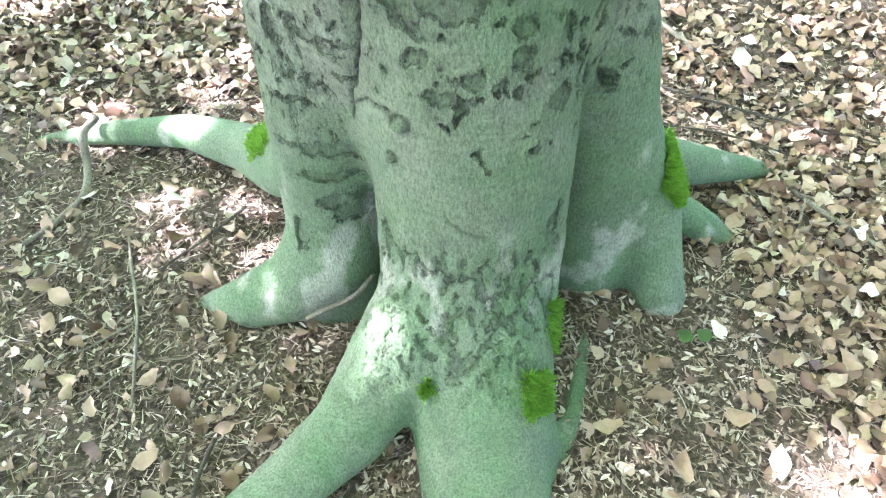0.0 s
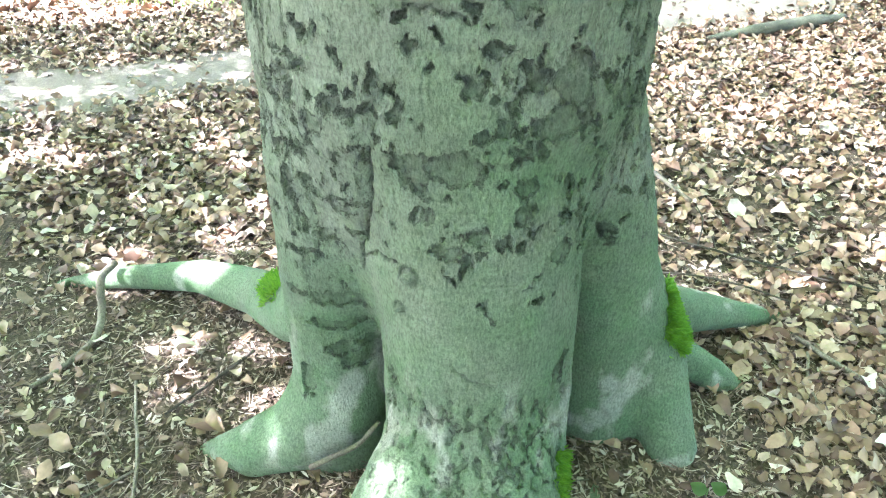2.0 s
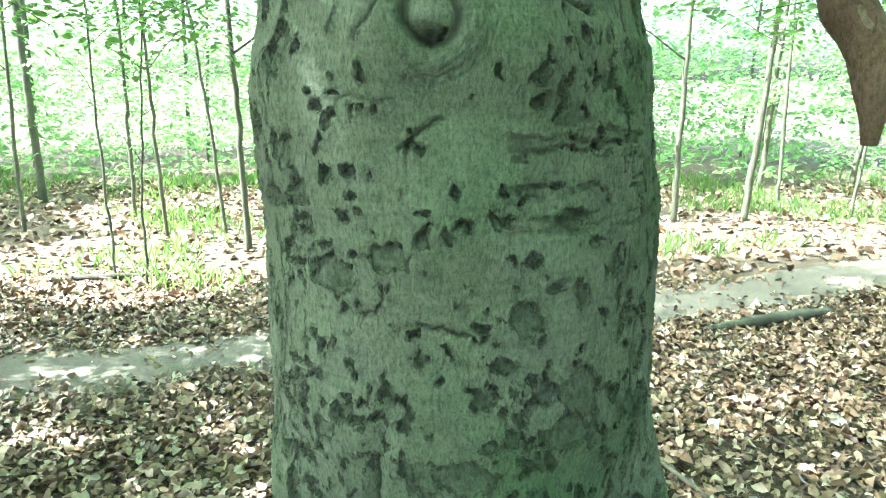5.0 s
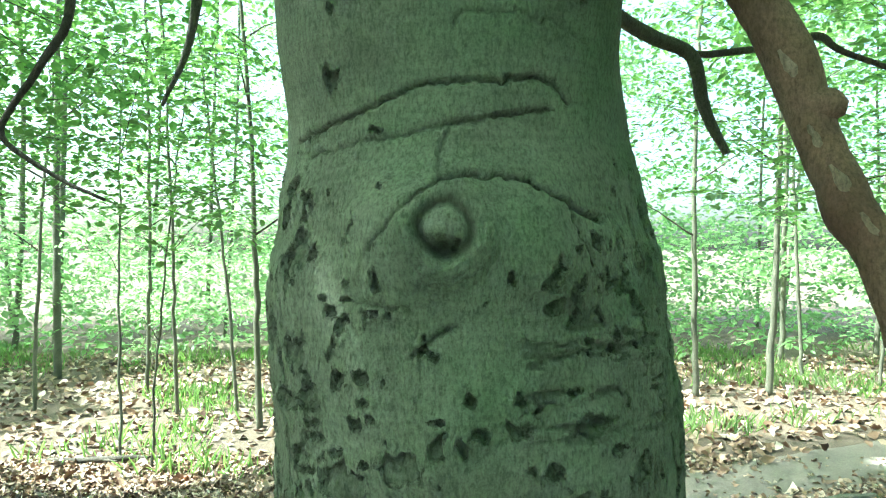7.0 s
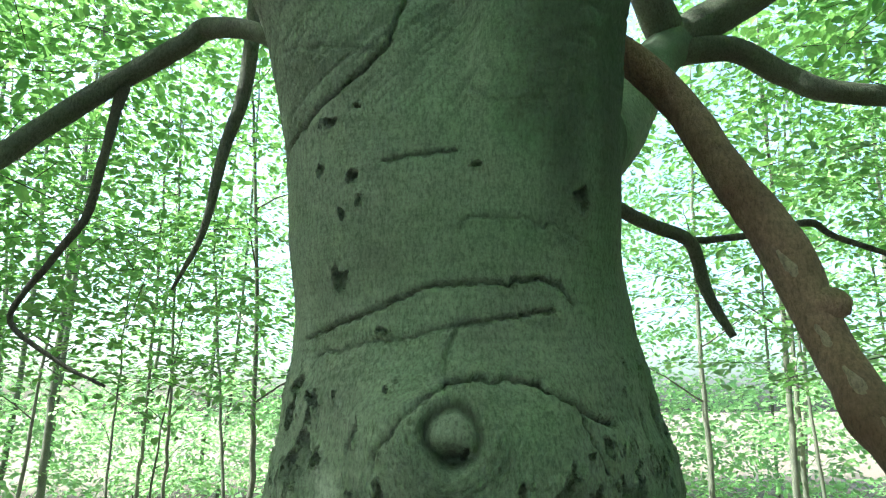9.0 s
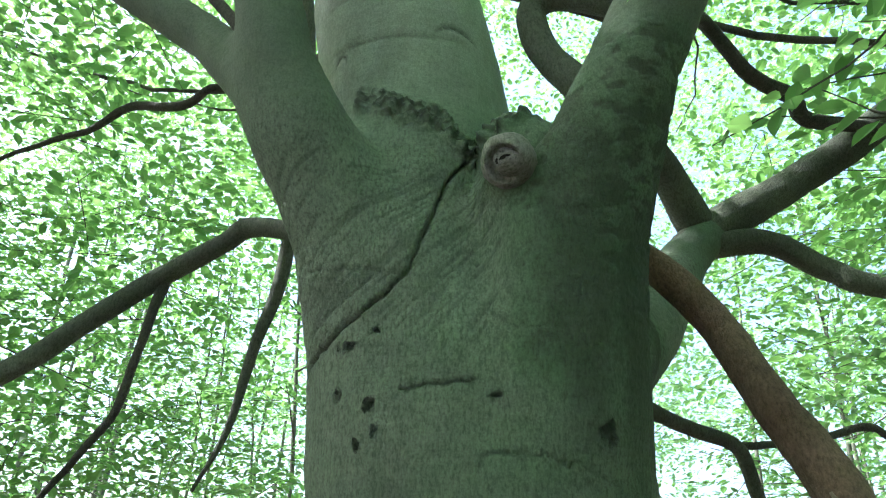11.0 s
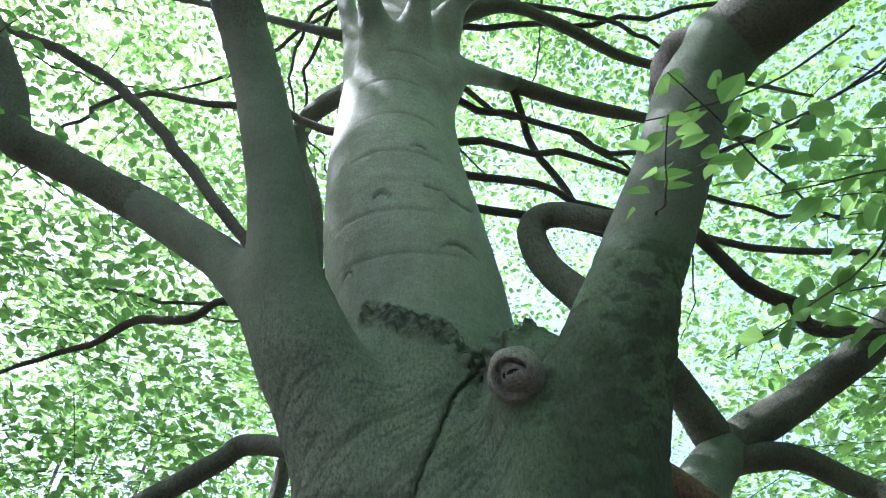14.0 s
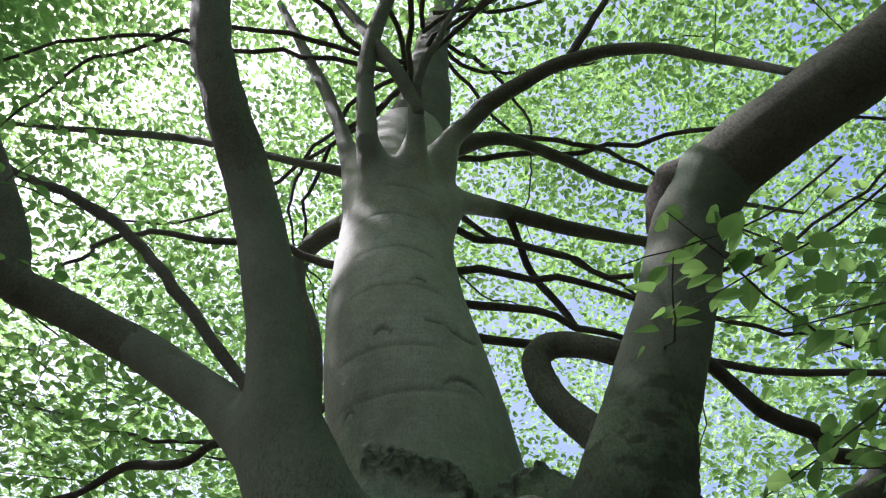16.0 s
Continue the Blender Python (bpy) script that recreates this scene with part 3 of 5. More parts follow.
def bark_detail(v, n):
    """Height of the bark and its masks at points v with normals n."""
    x, y, z = v.T
    u = 0.40 * np.arctan2(x - 0.03, 1.47 - y)
    stem = (z < 2.8) & (np.hypot(x - 0.03, y - 1.47) < 0.62) & (np.abs(u) < 0.75)
    low = smooth01(z, 1.15, 0.25)
    bulk = (0.004 + 0.006 * smooth01(z, 1.35, 1.55) * smooth01(z, 2.0, 1.85)) * (fbm(v * 6, 3) - 0.5) * 2 * smooth01(z, 3.0, 2.6) + 0.004 * (fbm(v * 2.5, 2) - 0.5)
    grain = 0.0012 * (fbm(v * (75, 75, 16), 3) - 0.5) * 2
    scales = 0.0012 * (fbm(v * (38, 38, 60) + 12, 3) - 0.5) * 2
    rough = fbm(v * (34, 34, 26), 4)
    tear = fbm(np.stack([u * 95, z * 22, y * 3], 1), 2) - 0.5
    blot = fbm(v * 55 + 5, 3) - 0.5
    wu, wz = u + 0.022 * blot, z + 0.028 * tear * smooth01(z, 0.4, 0.8) + 0.02 * blot
    # a few small torn pits everywhere on the middle of the stem
    warp = fbm(v * (46, 46, 40) + 15, 3) - 0.5
    warp2 = fbm(v * (120, 120, 60) + 55, 2) - 0.5
    field = fbm(np.stack([wu * 40, wz * 34, y * 6], 1), 3)
    thick = fbm(v * 4 + 33, 2)
    cut = 0.74 - 0.07 * smooth01(thick, 0.4, 0.6) - 0.05 * smooth01(np.abs(u), 0.20, 0.34) * smooth01(z, 2.0, 1.8) + 0.3 * smooth01(z, 1.95, 2.1) + 0.3 * smooth01(z, 0.8, 0.7)
    edge = np.where(stem, ((cut - field) * 0.10).clip(-0.02, 0.02), 0.02)
    hollow = smooth01(edge, 0.001, -0.004)
    for pits in (PITS_FOOT, PITS_LOW, PITS_WAIST, PITS_HIGH, PITS_TOP):
        for pu, pz, w, ht in pits:
            near = np.where(stem & (np.abs(u - pu) < w + 0.04) & (np.abs(z - pz) < ht + 0.04))[0]
            least = min(w, ht)
            sway = min(1.0, least / 0.012)
            du = (u[near] - pu + sway * (0.034 * warp[near] + 0.012 * warp2[near])) / w
            dz = (z[near] - pz + sway * (0.030 * blot[near] + 0.022 * tear[near])) / ht
            d = (np.sqrt(du * du + dz * dz) - 1) * max(least, 0.006) + sway * 0.026 * (rough[near] - 0.5)
            edge[near] = np.minimum(edge[near], d.clip(-0.02, 0.02))
            deep = 0.011 if max(w, ht) < 0.024 else 0.008
            hollow[near] = np.maximum(hollow[near], smooth01(d, 0.0005, -0.0025) * (0.40 + 0.60 * smooth01(dz, -0.5, 0.8)) * deep / 0.008)
    pit = smooth01(edge, 0.001, -0.003)
    lip = smooth01(edge, 0.012, 0.002) * (1 - pit) * stem
    h = bulk + grain + scales - 0.013 * hollow + 0.003 * lip + 0.010 * pit * (rough - 0.5)
    # Darkens the colour: shade painted into creases and hollows, and dark bark.
    dark_shade_mask = np.zeros(len(v))
    for depth, width, line in CREASES + FOLDS:
        line = np.array(line)
        near = np.where(stem & (u > line[:, 0].min() - 0.06) & (u < line[:, 0].max() + 0.06) & (z > line[:, 1].min() - 0.06) & (z < line[:, 1].max() + 0.06))[0]
        best = np.full(len(near), 9.0)
        below = np.zeros(len(near))
        pu, pz = u[near] + 0.012 * blot[near], z[near] + 0.014 * blot[near] + 0.012 * tear[near]
        for a, b in zip(line[:-1], line[1:]):
            ab = b - a
            t = np.clip(((pu - a[0]) * ab[0] + (pz - a[1]) * ab[1]) / (ab @ ab), 0, 1)
            d = np.hypot(pu - a[0] - t * ab[0], pz - a[1] - t * ab[1])
            below = np.where(d < best, (pz - a[1] - t * ab[1]), below)
            best = np.minimum(best, d)
        broad = width > 0.014
        line_edge = 0.02 if broad or depth < 0.009 else best + 0.0015 - 0.12 * width
        width, depth = (0.02, 0.012) if broad else (0.0028 + 0.18 * width, 0.7 * depth)
        groove = np.exp(-(best / width) ** 2)
        roll = np.exp(-((below + 2.6 * width) / (1.8 * width)) ** 2) * (best < 6 * width)
        h[near] += -depth * groove + 0.05 * depth * roll
        edge[near] = np.minimum(edge[near], line_edge)
        dark_shade_mask[near] = np.maximum(dark_shade_mask[near], (0 if broad else 1) * min(1, depth / 0.007) * 0.6 * smooth01(groove, 0.35, 0.8) * (0.5 + rough[near]).clip(0, 1))
    # brow marks on the upper stem
    uu = 0.22 * np.arctan2(x + 0.26, 1.47 - y)
    for mu, mz, w, drop in ((0.0, 3.325, 0.03, 0.030), (0.088, 3.535, 0.03, 0.030), (0.128, 3.35, 0.03, -0.01), (-0.10, 3.115, 0.03, 0.03), (0.02, 3.69, 0.16, 0.03), (0.0, 3.265, 0.17, 0.0), (0.03, 3.12, 0.20, -0.02), (0.02, 3.50, 0.16, 0.02), (0.19, 3.17, 0.05, 0.03), (-0.02, 3.88, 0.13, 0.02), (0.05, 4.02, 0.10, 0.02), (0.20, 3.33, 0.05, -0.02)):
        near = np.where((z > mz - 0.08) & (z < mz + 0.06) & (np.abs(uu - mu) < w) & (np.hypot(x + 0.24, y - 1.47) < 0.3))[0]
        d = z[near] - mz + drop * ((uu[near] - mu) / w) ** 2 + 0.01 * blot[near]
        g = np.exp(-(d / 0.006) ** 2) * smooth01(np.abs(uu[near] - mu), w, w * 0.7)
        h[near] -= (0.006 if w < 0.06 else 0.003) * g
        dark_shade_mask[near] = np.maximum(dark_shade_mask[near], (0.8 if w < 0.06 else 0.4) * g)
    # the healed limb scar: a smooth dome in wrinkled rings
    ru, rz = u + 0.045, z - 1.846
    r = np.hypot(ru, rz * 0.92) + 0.006 * blot + 0.022 * (fbm(v * 15 + 2, 2) - 0.5)
    ring = stem & (r < 0.16)
    ang = np.arctan2(rz, ru)
    h = h + ring * (0.006 * smooth01(r, 0.036, 0.012) - 0.016 * (0.25 + 0.75 * np.cos(0.5 * (ang + 2.2)) ** 2) * np.exp(-((r - 0.038) / 0.007) ** 2) + 0.005 * np.exp(-((r - 0.062) / 0.018) ** 2)
                    + 0.0022 * np.sin(r * 620 + 14 * rough) * smooth01(r, 0.13, 0.05) * smooth01(r, 0.036, 0.045) * smooth01(-rz + 0.3 * np.abs(ru), -0.03, 0.03))
    socket = ring * np.exp(-((ru / 0.016) ** 2 + ((rz + 0.030) / 0.014) ** 2))
    h = h - 0.026 * socket
    dark_shade_mask = np.maximum(dark_shade_mask, ring * 0.8 * np.exp(-((r - 0.039) / 0.008) ** 2))
    dark_shade_mask = np.maximum(np.where(ring & (r < 0.03) & (rz > -0.012), 0, dark_shade_mask), 0.7 * socket)
    # small knots
    for ku, kz, kr in ((-0.086, 0.871, 0.016), (-0.109, 0.783, 0.011)):
        d = np.hypot(u - ku, z - kz)
        h = h + stem * (0.014 * smooth01(d, kr, kr * 0.3) + 0.004 * np.sin(d * 900) * (d < kr * 1.6) - 0.006 * np.exp(-((d - kr * 1.15) / 0.004) ** 2))
        dark_shade_mask = np.maximum(dark_shade_mask, stem * 0.5 * np.exp(-((d - kr * 1.1) / 0.005) ** 2))
    # cracked, rough bark on the flanks and below the scar
    flank = smooth01(np.abs(u), 0.22, 0.36) * smooth01(z, 0.5, 0.9) * smooth01(z, 2.1, 1.8) * stem
    under_scar = stem * smooth01(u, 0.02, 0.10) * smooth01(z, 1.48, 1.56) * smooth01(z, 1.78, 1.66)
    shiver = fbm(np.stack([u * 70, z * 20, y * 8], 1) + 71, 3)
    wrinkle = fbm(np.stack([u * 18, z * 85, y * 8], 1) + 17, 3)
    split = smooth01(shiver, 0.57, 0.63) * flank
    fold = smooth01(wrinkle, 0.56, 0.64) * under_scar
    h = h - 0.003 * split - 0.006 * fold + 0.012 * under_scar * (fbm(v * 16 + 3, 3) - 0.5)
    edge = np.minimum(edge, 0.009 - 0.013 * smooth01(shiver, 0.52, 0.68) * flank)
    dark_shade_mask = np.maximum(dark_shade_mask, 0.55 * fold)
    lines = smooth01(fbm(np.stack([u * 9, z * 120, y * 5], 1) + 44, 3), 0.62, 0.68) * stem * smooth01(z, 0.5, 0.8)
    h = h - 0.0008 * lines
    dark_shade_mask = np.maximum(dark_shade_mask, 0.15 * lines)
    # scaly bark over the front roots
    scaly = smooth01(z, 0.66, 0.5) * smooth01(z, 0.16, 0.34) * smooth01(np.abs(x - 0.08), 0.30, 0.2) * smooth01(y, 1.35, 1.2)
    flake = fbm(np.stack([x * 60, y * 60, z * 30], 1) + 3, 3)
    crack = smooth01(flake, 0.52, 0.57) * scaly
    h = h - 0.008 * crack + 0.006 * scaly * (rough - 0.5) * 2
    edge = np.minimum(edge, 0.010 - 0.014 * scaly * smooth01(flake, 0.46, 0.64))
    # black mouth where the upper stem leaves the fork
    crest = np.interp(x, (-0.30, -0.17, -0.086, -0.035, 0.08, 0.20), (2.97, 2.90, 2.875, 2.80, 2.88, 2.96))
    collar = smooth01(np.abs(z - crest), 0.062, 0.025) * smooth01(y, 1.12, 1.18) * (y < 1.40) * smooth01(np.abs(x + 0.08), 0.22, 0.17)
    crumb = fbm(v * (70, 70, 110) + 9, 3)
    h = h + 0.012 * collar + 0.022 * collar * (crumb - 0.5)
    h = h + collar * (0.05 * (flake - 0.55) + 0.03 * (fbm(v * (26, 26, 60) + 12, 3) - 0.5))
    # slanting growth lines that meet the seam below the fork
    seamed = stem * smooth01(x, 0.10, 0.02) * smooth01(z, 2.3, 2.42) * smooth01(z, 2.8, 2.7)
    slant = smooth01(fbm(np.stack([(u - z) * 105, (u + z) * 9, y * 4], 1) + 23, 3), 0.52, 0.62) * seamed
    h = h - 0.0018 * slant
    dark_shade_mask = np.maximum(dark_shade_mask, 0.38 * slant)
    # wrinkled rings round the cut stub on the fork
    lobe = smooth01(x, 0.03, 0.10) * smooth01(z, 2.25, 2.4) * smooth01(z, 2.95, 2.85) * smooth01(y, 1.5, 1.3)
    crust = lobe * smooth01(fbm(np.stack([x * 30, y * 30, z * 55], 1) + 37, 3), 0.46, 0.6)
    h = h - 0.0025 * crust
    dark_shade_mask = np.maximum(dark_shade_mask, 0.72 * crust)
    dark_shade_mask = np.maximum(dark_shade_mask, collar * (0.35 + 0.55 * smooth01(crumb, 0.46, 0.58)))
    h = h + (z > 2.6) * 0.0015 * (fbm(v * (12, 12, 45) + 4, 3) - 0.5)
    # Limb roots outside the stem darkened too, their shade painted into the bark.
    bough_shade = smooth01(z, 2.7, 2.95) * smooth01(np.hypot(x + 0.22, y - 1.48), 0.27, 0.33)
    dark_shade_mask = np.maximum(dark_shade_mask, 0.52 * bough_shade)
    # Right side of the fork darkened in streaks: painted shade.
    lobe_shade = stem * smooth01(x, 0.0, 0.16) * smooth01(z, 2.0, 2.35) * smooth01(fbm(np.stack([x * 14, y * 14, z * 2.5], 1) + 61, 3), 0.22, 0.6)
    dark_shade_mask = np.maximum(dark_shade_mask, 0.70 * lobe_shade)
    # Algae; the extra share on the right lobe also stands for its shade.
    algae = np.clip(0.38 * smooth01(z, 3.2, 2.6) + 0.30 * smooth01(z, 2.6, 3.1) + low * 0.85 + 0.55 * smooth01(fbm(v * 3 + 50, 3), 0.42, 0.7) * smooth01(x, -0.25, 0.2) + 0.6 * lobe, 0, 1)
    pale = smooth01(fbm(v * (9, 9, 5) + 80, 4), 0.60, 0.70) * smooth01(z, 0.75, 0.4) * 0.6
    pale = np.maximum(pale, 0.30 * smooth01(z, 2.8, 3.1) * (1 - bough_shade))
    dome = ring * smooth01(r, 0.034, 0.026) * smooth01(rz, -0.014, 0.0) * 0.18
    sleek = smooth01(z, 2.72, 2.95)
    return h, edge, sleek, dark_shade_mask.clip(0, 1) * 0.9, algae * (1 - dome), np.maximum(pale, dome)


def bark_mesh(name, vn, q, mat):
    """vn: points and normals side by side."""
    used, inv = np.unique(q.ravel(), return_inverse=True)
    vn, q = vn[used], inv.reshape(-1, 4)
    v, n = vn[:, :3], vn[:, 3:] / np.linalg.norm(vn[:, 3:], axis=1)[:, None]
    h, edge, sleek, dark, algae, pale = bark_detail(v, n)
    me = mesh_from(name, v + n * h[:, None], [q], mat)
    for key, values in (("edge", edge), ("sleek", sleek), ("dark", dark), ("algae", algae), ("pale", pale)):
        me.attributes.new(key, "FLOAT", "POINT").data.foreach_set("value", values.astype(np.float32))
    return me


cent = tv[tq].mean(1)
tv = np.concatenate([tv, normals_of(tv, tq)], 1)
facing = tv[tq, 3:].mean(1)
seen = (cent[:, 2] > -0.01) & (facing[:, 1] < 0.45)
front = seen & (cent[:, 1] < 1.55) & (cent[:, 2] > 0.12) & (cent[:, 2] < 2.95) & (facing[:, 1] < np.where(cent[:, 2] < 0.6, 0.3, 0.02))
mv, mq = split4(tv, tq[seen & ~front])
fv, fq = split4(*split4(tv, tq[front]))
STEM = bark_mesh("trunk", np.concatenate([fv, mv, tv]), np.concatenate([fq, mq + len(fv), tq[~seen] + len(fv) + len(mv)]), BARK)
under("trunk", STEM, beech)

# limbs: rows of x, y, z, radius
BOUGH_ROWS = [
    [(-0.57, 1.08, 3.55, 0.06), (-0.63, 0.98, 3.74, 0.064), (-0.705, 0.87, 3.94, 0.063), (-0.81, 0.77, 4.29, 0.066), (-0.90, 0.70, 4.8, 0.06), (-1.0, 0.5, 5.8, 0.045)],
    [(-0.80, 1.25, 3.26, 0.048), (-0.91, 1.25, 3.34, 0.051), (-1.18, 1.20, 3.49, 0.051), (-1.31, 1.15, 3.56, 0.052), (-1.42, 1.1, 3.8, 0.045), (-1.75, 0.9, 4.4, 0.03), (-2.1, 0.7, 5.2, 0.015)],
    [(0.47, 1.0, 3.30, 0.075), (0.55, 0.95, 3.40, 0.083), (0.74, 0.81, 3.43, 0.078), (0.90, 0.72, 3.47, 0.077), (1.4, 0.4, 3.7, 0.06), (2.2, 0.0, 4.2, 0.035)],
    [(0.28, 1.30, 2.92, 0.045), (0.23, 1.35, 3.01, 0.04), (0.15, 1.40, 3.18, 0.039), (0.12, 1.40, 3.31, 0.038), (0.19, 1.40, 3.36, 0.034), (0.31, 1.35, 3.27, 0.03), (0.5, 1.4, 3.25, 0.024)],
    [(0.56, 1.95, 2.87, 0.06), (0.67, 2.00, 2.98, 0.06), (0.97, 2.00, 3.16, 0.052), (1.24, 1.90, 3.33, 0.05), (1.9, 1.8, 3.8, 0.04), (2.8, 1.7, 4.3, 0.02)],
    [(0.60, 1.98, 2.92, 0.05), (0.82, 2.00, 2.94, 0.037), (0.98, 2.00, 2.85, 0.035), (1.14, 1.95, 2.76, 0.032), (1.8, 1.9, 2.7, 0.02)],
    [(0.64, 2.00, 2.98, 0.06), (0.54, 1.90, 3.11, 0.052), (0.45, 1.80, 3.19, 0.045), (0.40, 1.72, 3.28, 0.025)],
    [(-0.40, 1.66, 2.78, 0.035), (-0.49, 1.70, 2.83, 0.026), (-0.59, 1.75, 2.89, 0.027), (-0.71, 1.80, 2.92, 0.031), (-0.77, 1.80, 2.87, 0.029), (-0.94, 1.80, 2.77, 0.030), (-1.09, 1.75, 2.62, 0.029), (-1.25, 1.70, 2.46, 0.029), (-1.8, 1.6, 2.1, 0.02), (-2.4, 1.5, 1.9, 0.01)],
    [(0.28, 1.7, 2.42, 0.03), (0.39, 1.80, 2.39, 0.02), (0.52, 1.90, 2.36, 0.019), (0.63, 1.95, 2.32, 0.019), (0.68, 2.00, 2.19, 0.017), (0.74, 2.00, 2.07, 0.011)],
    [(-0.53, 1.67, 4.45, 0.03), (-0.57, 1.70, 4.48, 0.043), (-0.78, 1.85, 4.54, 0.042), (-0.82, 1.90, 4.35, 0.037), (-0.68, 1.90, 3.95, 0.030), (-0.61, 1.90, 3.27, 0.026), (-0.62, 1.90, 2.85, 0.022), (-0.67, 1.9, 2.6, 0.017), (-0.73, 1.92, 2.35, 0.010), (-0.80, 1.93, 2.2, 0.005)],
    [(-0.38, 1.14, 4.45, 0.02), (-0.39, 1.12, 4.6, 0.035), (-0.38, 1.08, 4.92, 0.036), (-0.30, 1.0, 5.4, 0.028), (-0.1, 0.8, 6.4, 0.015)],
    [(-0.19, 1.18, 4.3, 0.02), (-0.19, 1.15, 4.38, 0.027), (-0.30, 1.10, 4.71, 0.028), (-0.55, 1.05, 5.36, 0.02), (-0.9, 0.9, 6.2, 0.01)],
    [(0.0, 1.25, 4.42, 0.03), (0.09, 1.20, 4.45, 0.033), (0.37, 1.10, 4.50, 0.026), (0.66, 1.05, 4.42, 0.02), (1.00, 1.00, 3.96, 0.012)],
    [(0.03, 1.52, 4.23, 0.03), (0.12, 1.60, 4.29, 0.033), (0.40, 1.70, 4.25, 0.028), (0.67, 1.80, 4.27, 0.022), (1.3, 2.1, 4.4, 0.012)],
    [(-0.15, 1.42, 4.5, 0.05), (0.11, 1.45, 4.62, 0.028), (0.37, 1.60, 4.66, 0.026), (0.61, 1.70, 4.57, 0.021), (0.87, 1.80, 4.59, 0.016), (1.6, 2.2, 4.9, 0.008)],
    [(-0.53, 1.38, 4.6, 0.025), (-0.63, 1.40, 5.00, 0.031), (-0.83, 1.40, 5.61, 0.03), (-1.2, 1.4, 6.7, 0.025)],
    [(-0.38, 1.4, 4.32, 0.03), (-0.73, 1.40, 4.52, 0.017), (-1.37, 1.50, 5.04, 0.019), (-2.13, 1.60, 5.51, 0.018), (-2.74, 1.60, 5.75, 0.012)],
    [(-0.28, 1.49, 4.6, 0.16), (-0.22, 1.52, 5.2, 0.13), (-0.2, 1.6, 6.2, 0.10), (-0.1, 1.7, 7.5, 0.06), (0.0, 1.8, 9.0, 0.02)],
]
BRANCH_ROWS = [
    [(-0.50, 1.19, 3.02, 0.016), (-0.54, 1.20, 3.10, 0.014), (-0.83, 1.25, 3.51, 0.017), (-1.17, 1.30, 3.94, 0.019), (-1.50, 1.30, 4.24, 0.020), (-1.97, 1.30, 4.58, 0.015)],
    [(-0.93, 1.80, 2.76, 0.018), (-0.95, 1.80, 2.6, 0.013), (-0.98, 1.80, 2.40, 0.012), (-1.06, 1.80, 2.28, 0.010), (-1.15, 1.80, 2.12, 0.008), (-1.04, 1.80, 2.01, 0.006), (-0.89, 1.80, 1.94, 0.004)],
    [(0.60, 1.94, 2.33, 0.010), (0.87, 2.00, 2.37, 0.010), (0.99, 2.00, 2.39, 0.011), (1.08, 2.00, 2.33, 0.009), (1.5, 2.0, 2.2, 0.006)],
    [(0.1, 1.58, 4.28, 0.016), (0.18, 1.80, 4.16, 0.015), (0.29, 1.90, 4.02, 0.015), (0.34, 1.90, 3.91, 0.012)],
    [(0.36, 1.2, 3.05, 0.03), (0.57, 1.50, 3.35, 0.02), (0.70, 1.60, 3.26, 0.021), (0.85, 1.70, 3.25, 0.024), (0.96, 1.80, 3.22, 0.022), (1.5, 2.0, 3.3, 0.012)],
    [(-0.70, 1.80, 3.37, 0.014), (-0.84, 1.70, 3.37, 0.013), (-0.96, 1.75, 3.34, 0.015), (-1.15, 1.80, 3.38, 0.015), (-1.39, 1.90, 3.37, 0.012), (-1.9, 2.0, 3.3, 0.006)],
    [(-0.19, 1.15, 4.37, 0.018), (-0.16, 1.12, 4.71, 0.017), (0.01, 1.10, 5.38, 0.013), (0.2, 1.0, 6.2, 0.006)],
    [(0.38, 1.10, 4.50, 0.018), (0.55, 1.0, 4.75, 0.013), (0.8, 0.8, 5.1, 0.006)],
]
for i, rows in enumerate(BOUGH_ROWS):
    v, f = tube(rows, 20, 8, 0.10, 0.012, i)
    under("limb", mesh_from("limb", v, f, LIMB_SHADED), beech)
for i, rows in enumerate(BRANCH_ROWS):
    v, f = tube(rows, 10, 7, 0.14, 0.03, 40 + i)
    under("branch", mesh_from("branch", v, f, TWIGM), beech)

STUB = bark_material("healed_stub", (0.26, 0.23, 0.21), (0.46, 0.43, 0.40), (0, 0, 0), (0, 0, 0), masks=False)
v, f = tube([(0.052, 1.15, 2.695, 0.045), (0.05, 1.115, 2.678, 0.049), (0.049, 1.094, 2.666, 0.043), (0.048, 1.090, 2.663, 0.030), (0.048, 1.093, 2.665, 0.018), (0.048, 1.112, 2.674, 0.015), (0.048, 1.135, 2.683, 0.010)], 22, 5, 0.22, 0.0, 33)
under("branch_stub", mesh_from("branch_stub", v, f, STUB), beech, "pale healed stub with a dark hollow")
# Near-black plug for the stub's rotted hollow, the hole's shade in its colour.
ROT_SHADE = bark_material("dark_hollow_wood", (0.012, 0.010, 0.008), (0.04, 0.03, 0.024), (0, 0, 0), (0, 0, 0), masks=False)
v, f = tube([(0.050, 1.085, 2.661, 0.005), (0.050, 1.084, 2.660, 0.017), (0.050, 1.090, 2.663, 0.020), (0.049, 1.105, 2.671, 0.012)], 14, 4, 0.35, 0.0, 35)
under("stub_hollow_plug", mesh_from("stub_hollow_plug", v, f, ROT_SHADE), beech, "dark plug for the rotted hollow of the stub, shade in its colour")

v, f = tube([(0.435, 1.03, 3.22, 0.018), (0.43, 1.01, 3.29, 0.048), (0.455, 0.985, 3.37, 0.058), (0.50, 0.96, 3.43, 0.05), (0.56, 0.93, 3.47, 0.02)], 22, 8, 0.45, 0.01, 61)
under("bark_scar", mesh_from("bark_scar", v, f, TWIGM), beech, "dark rough callus on the elbow of a limb")

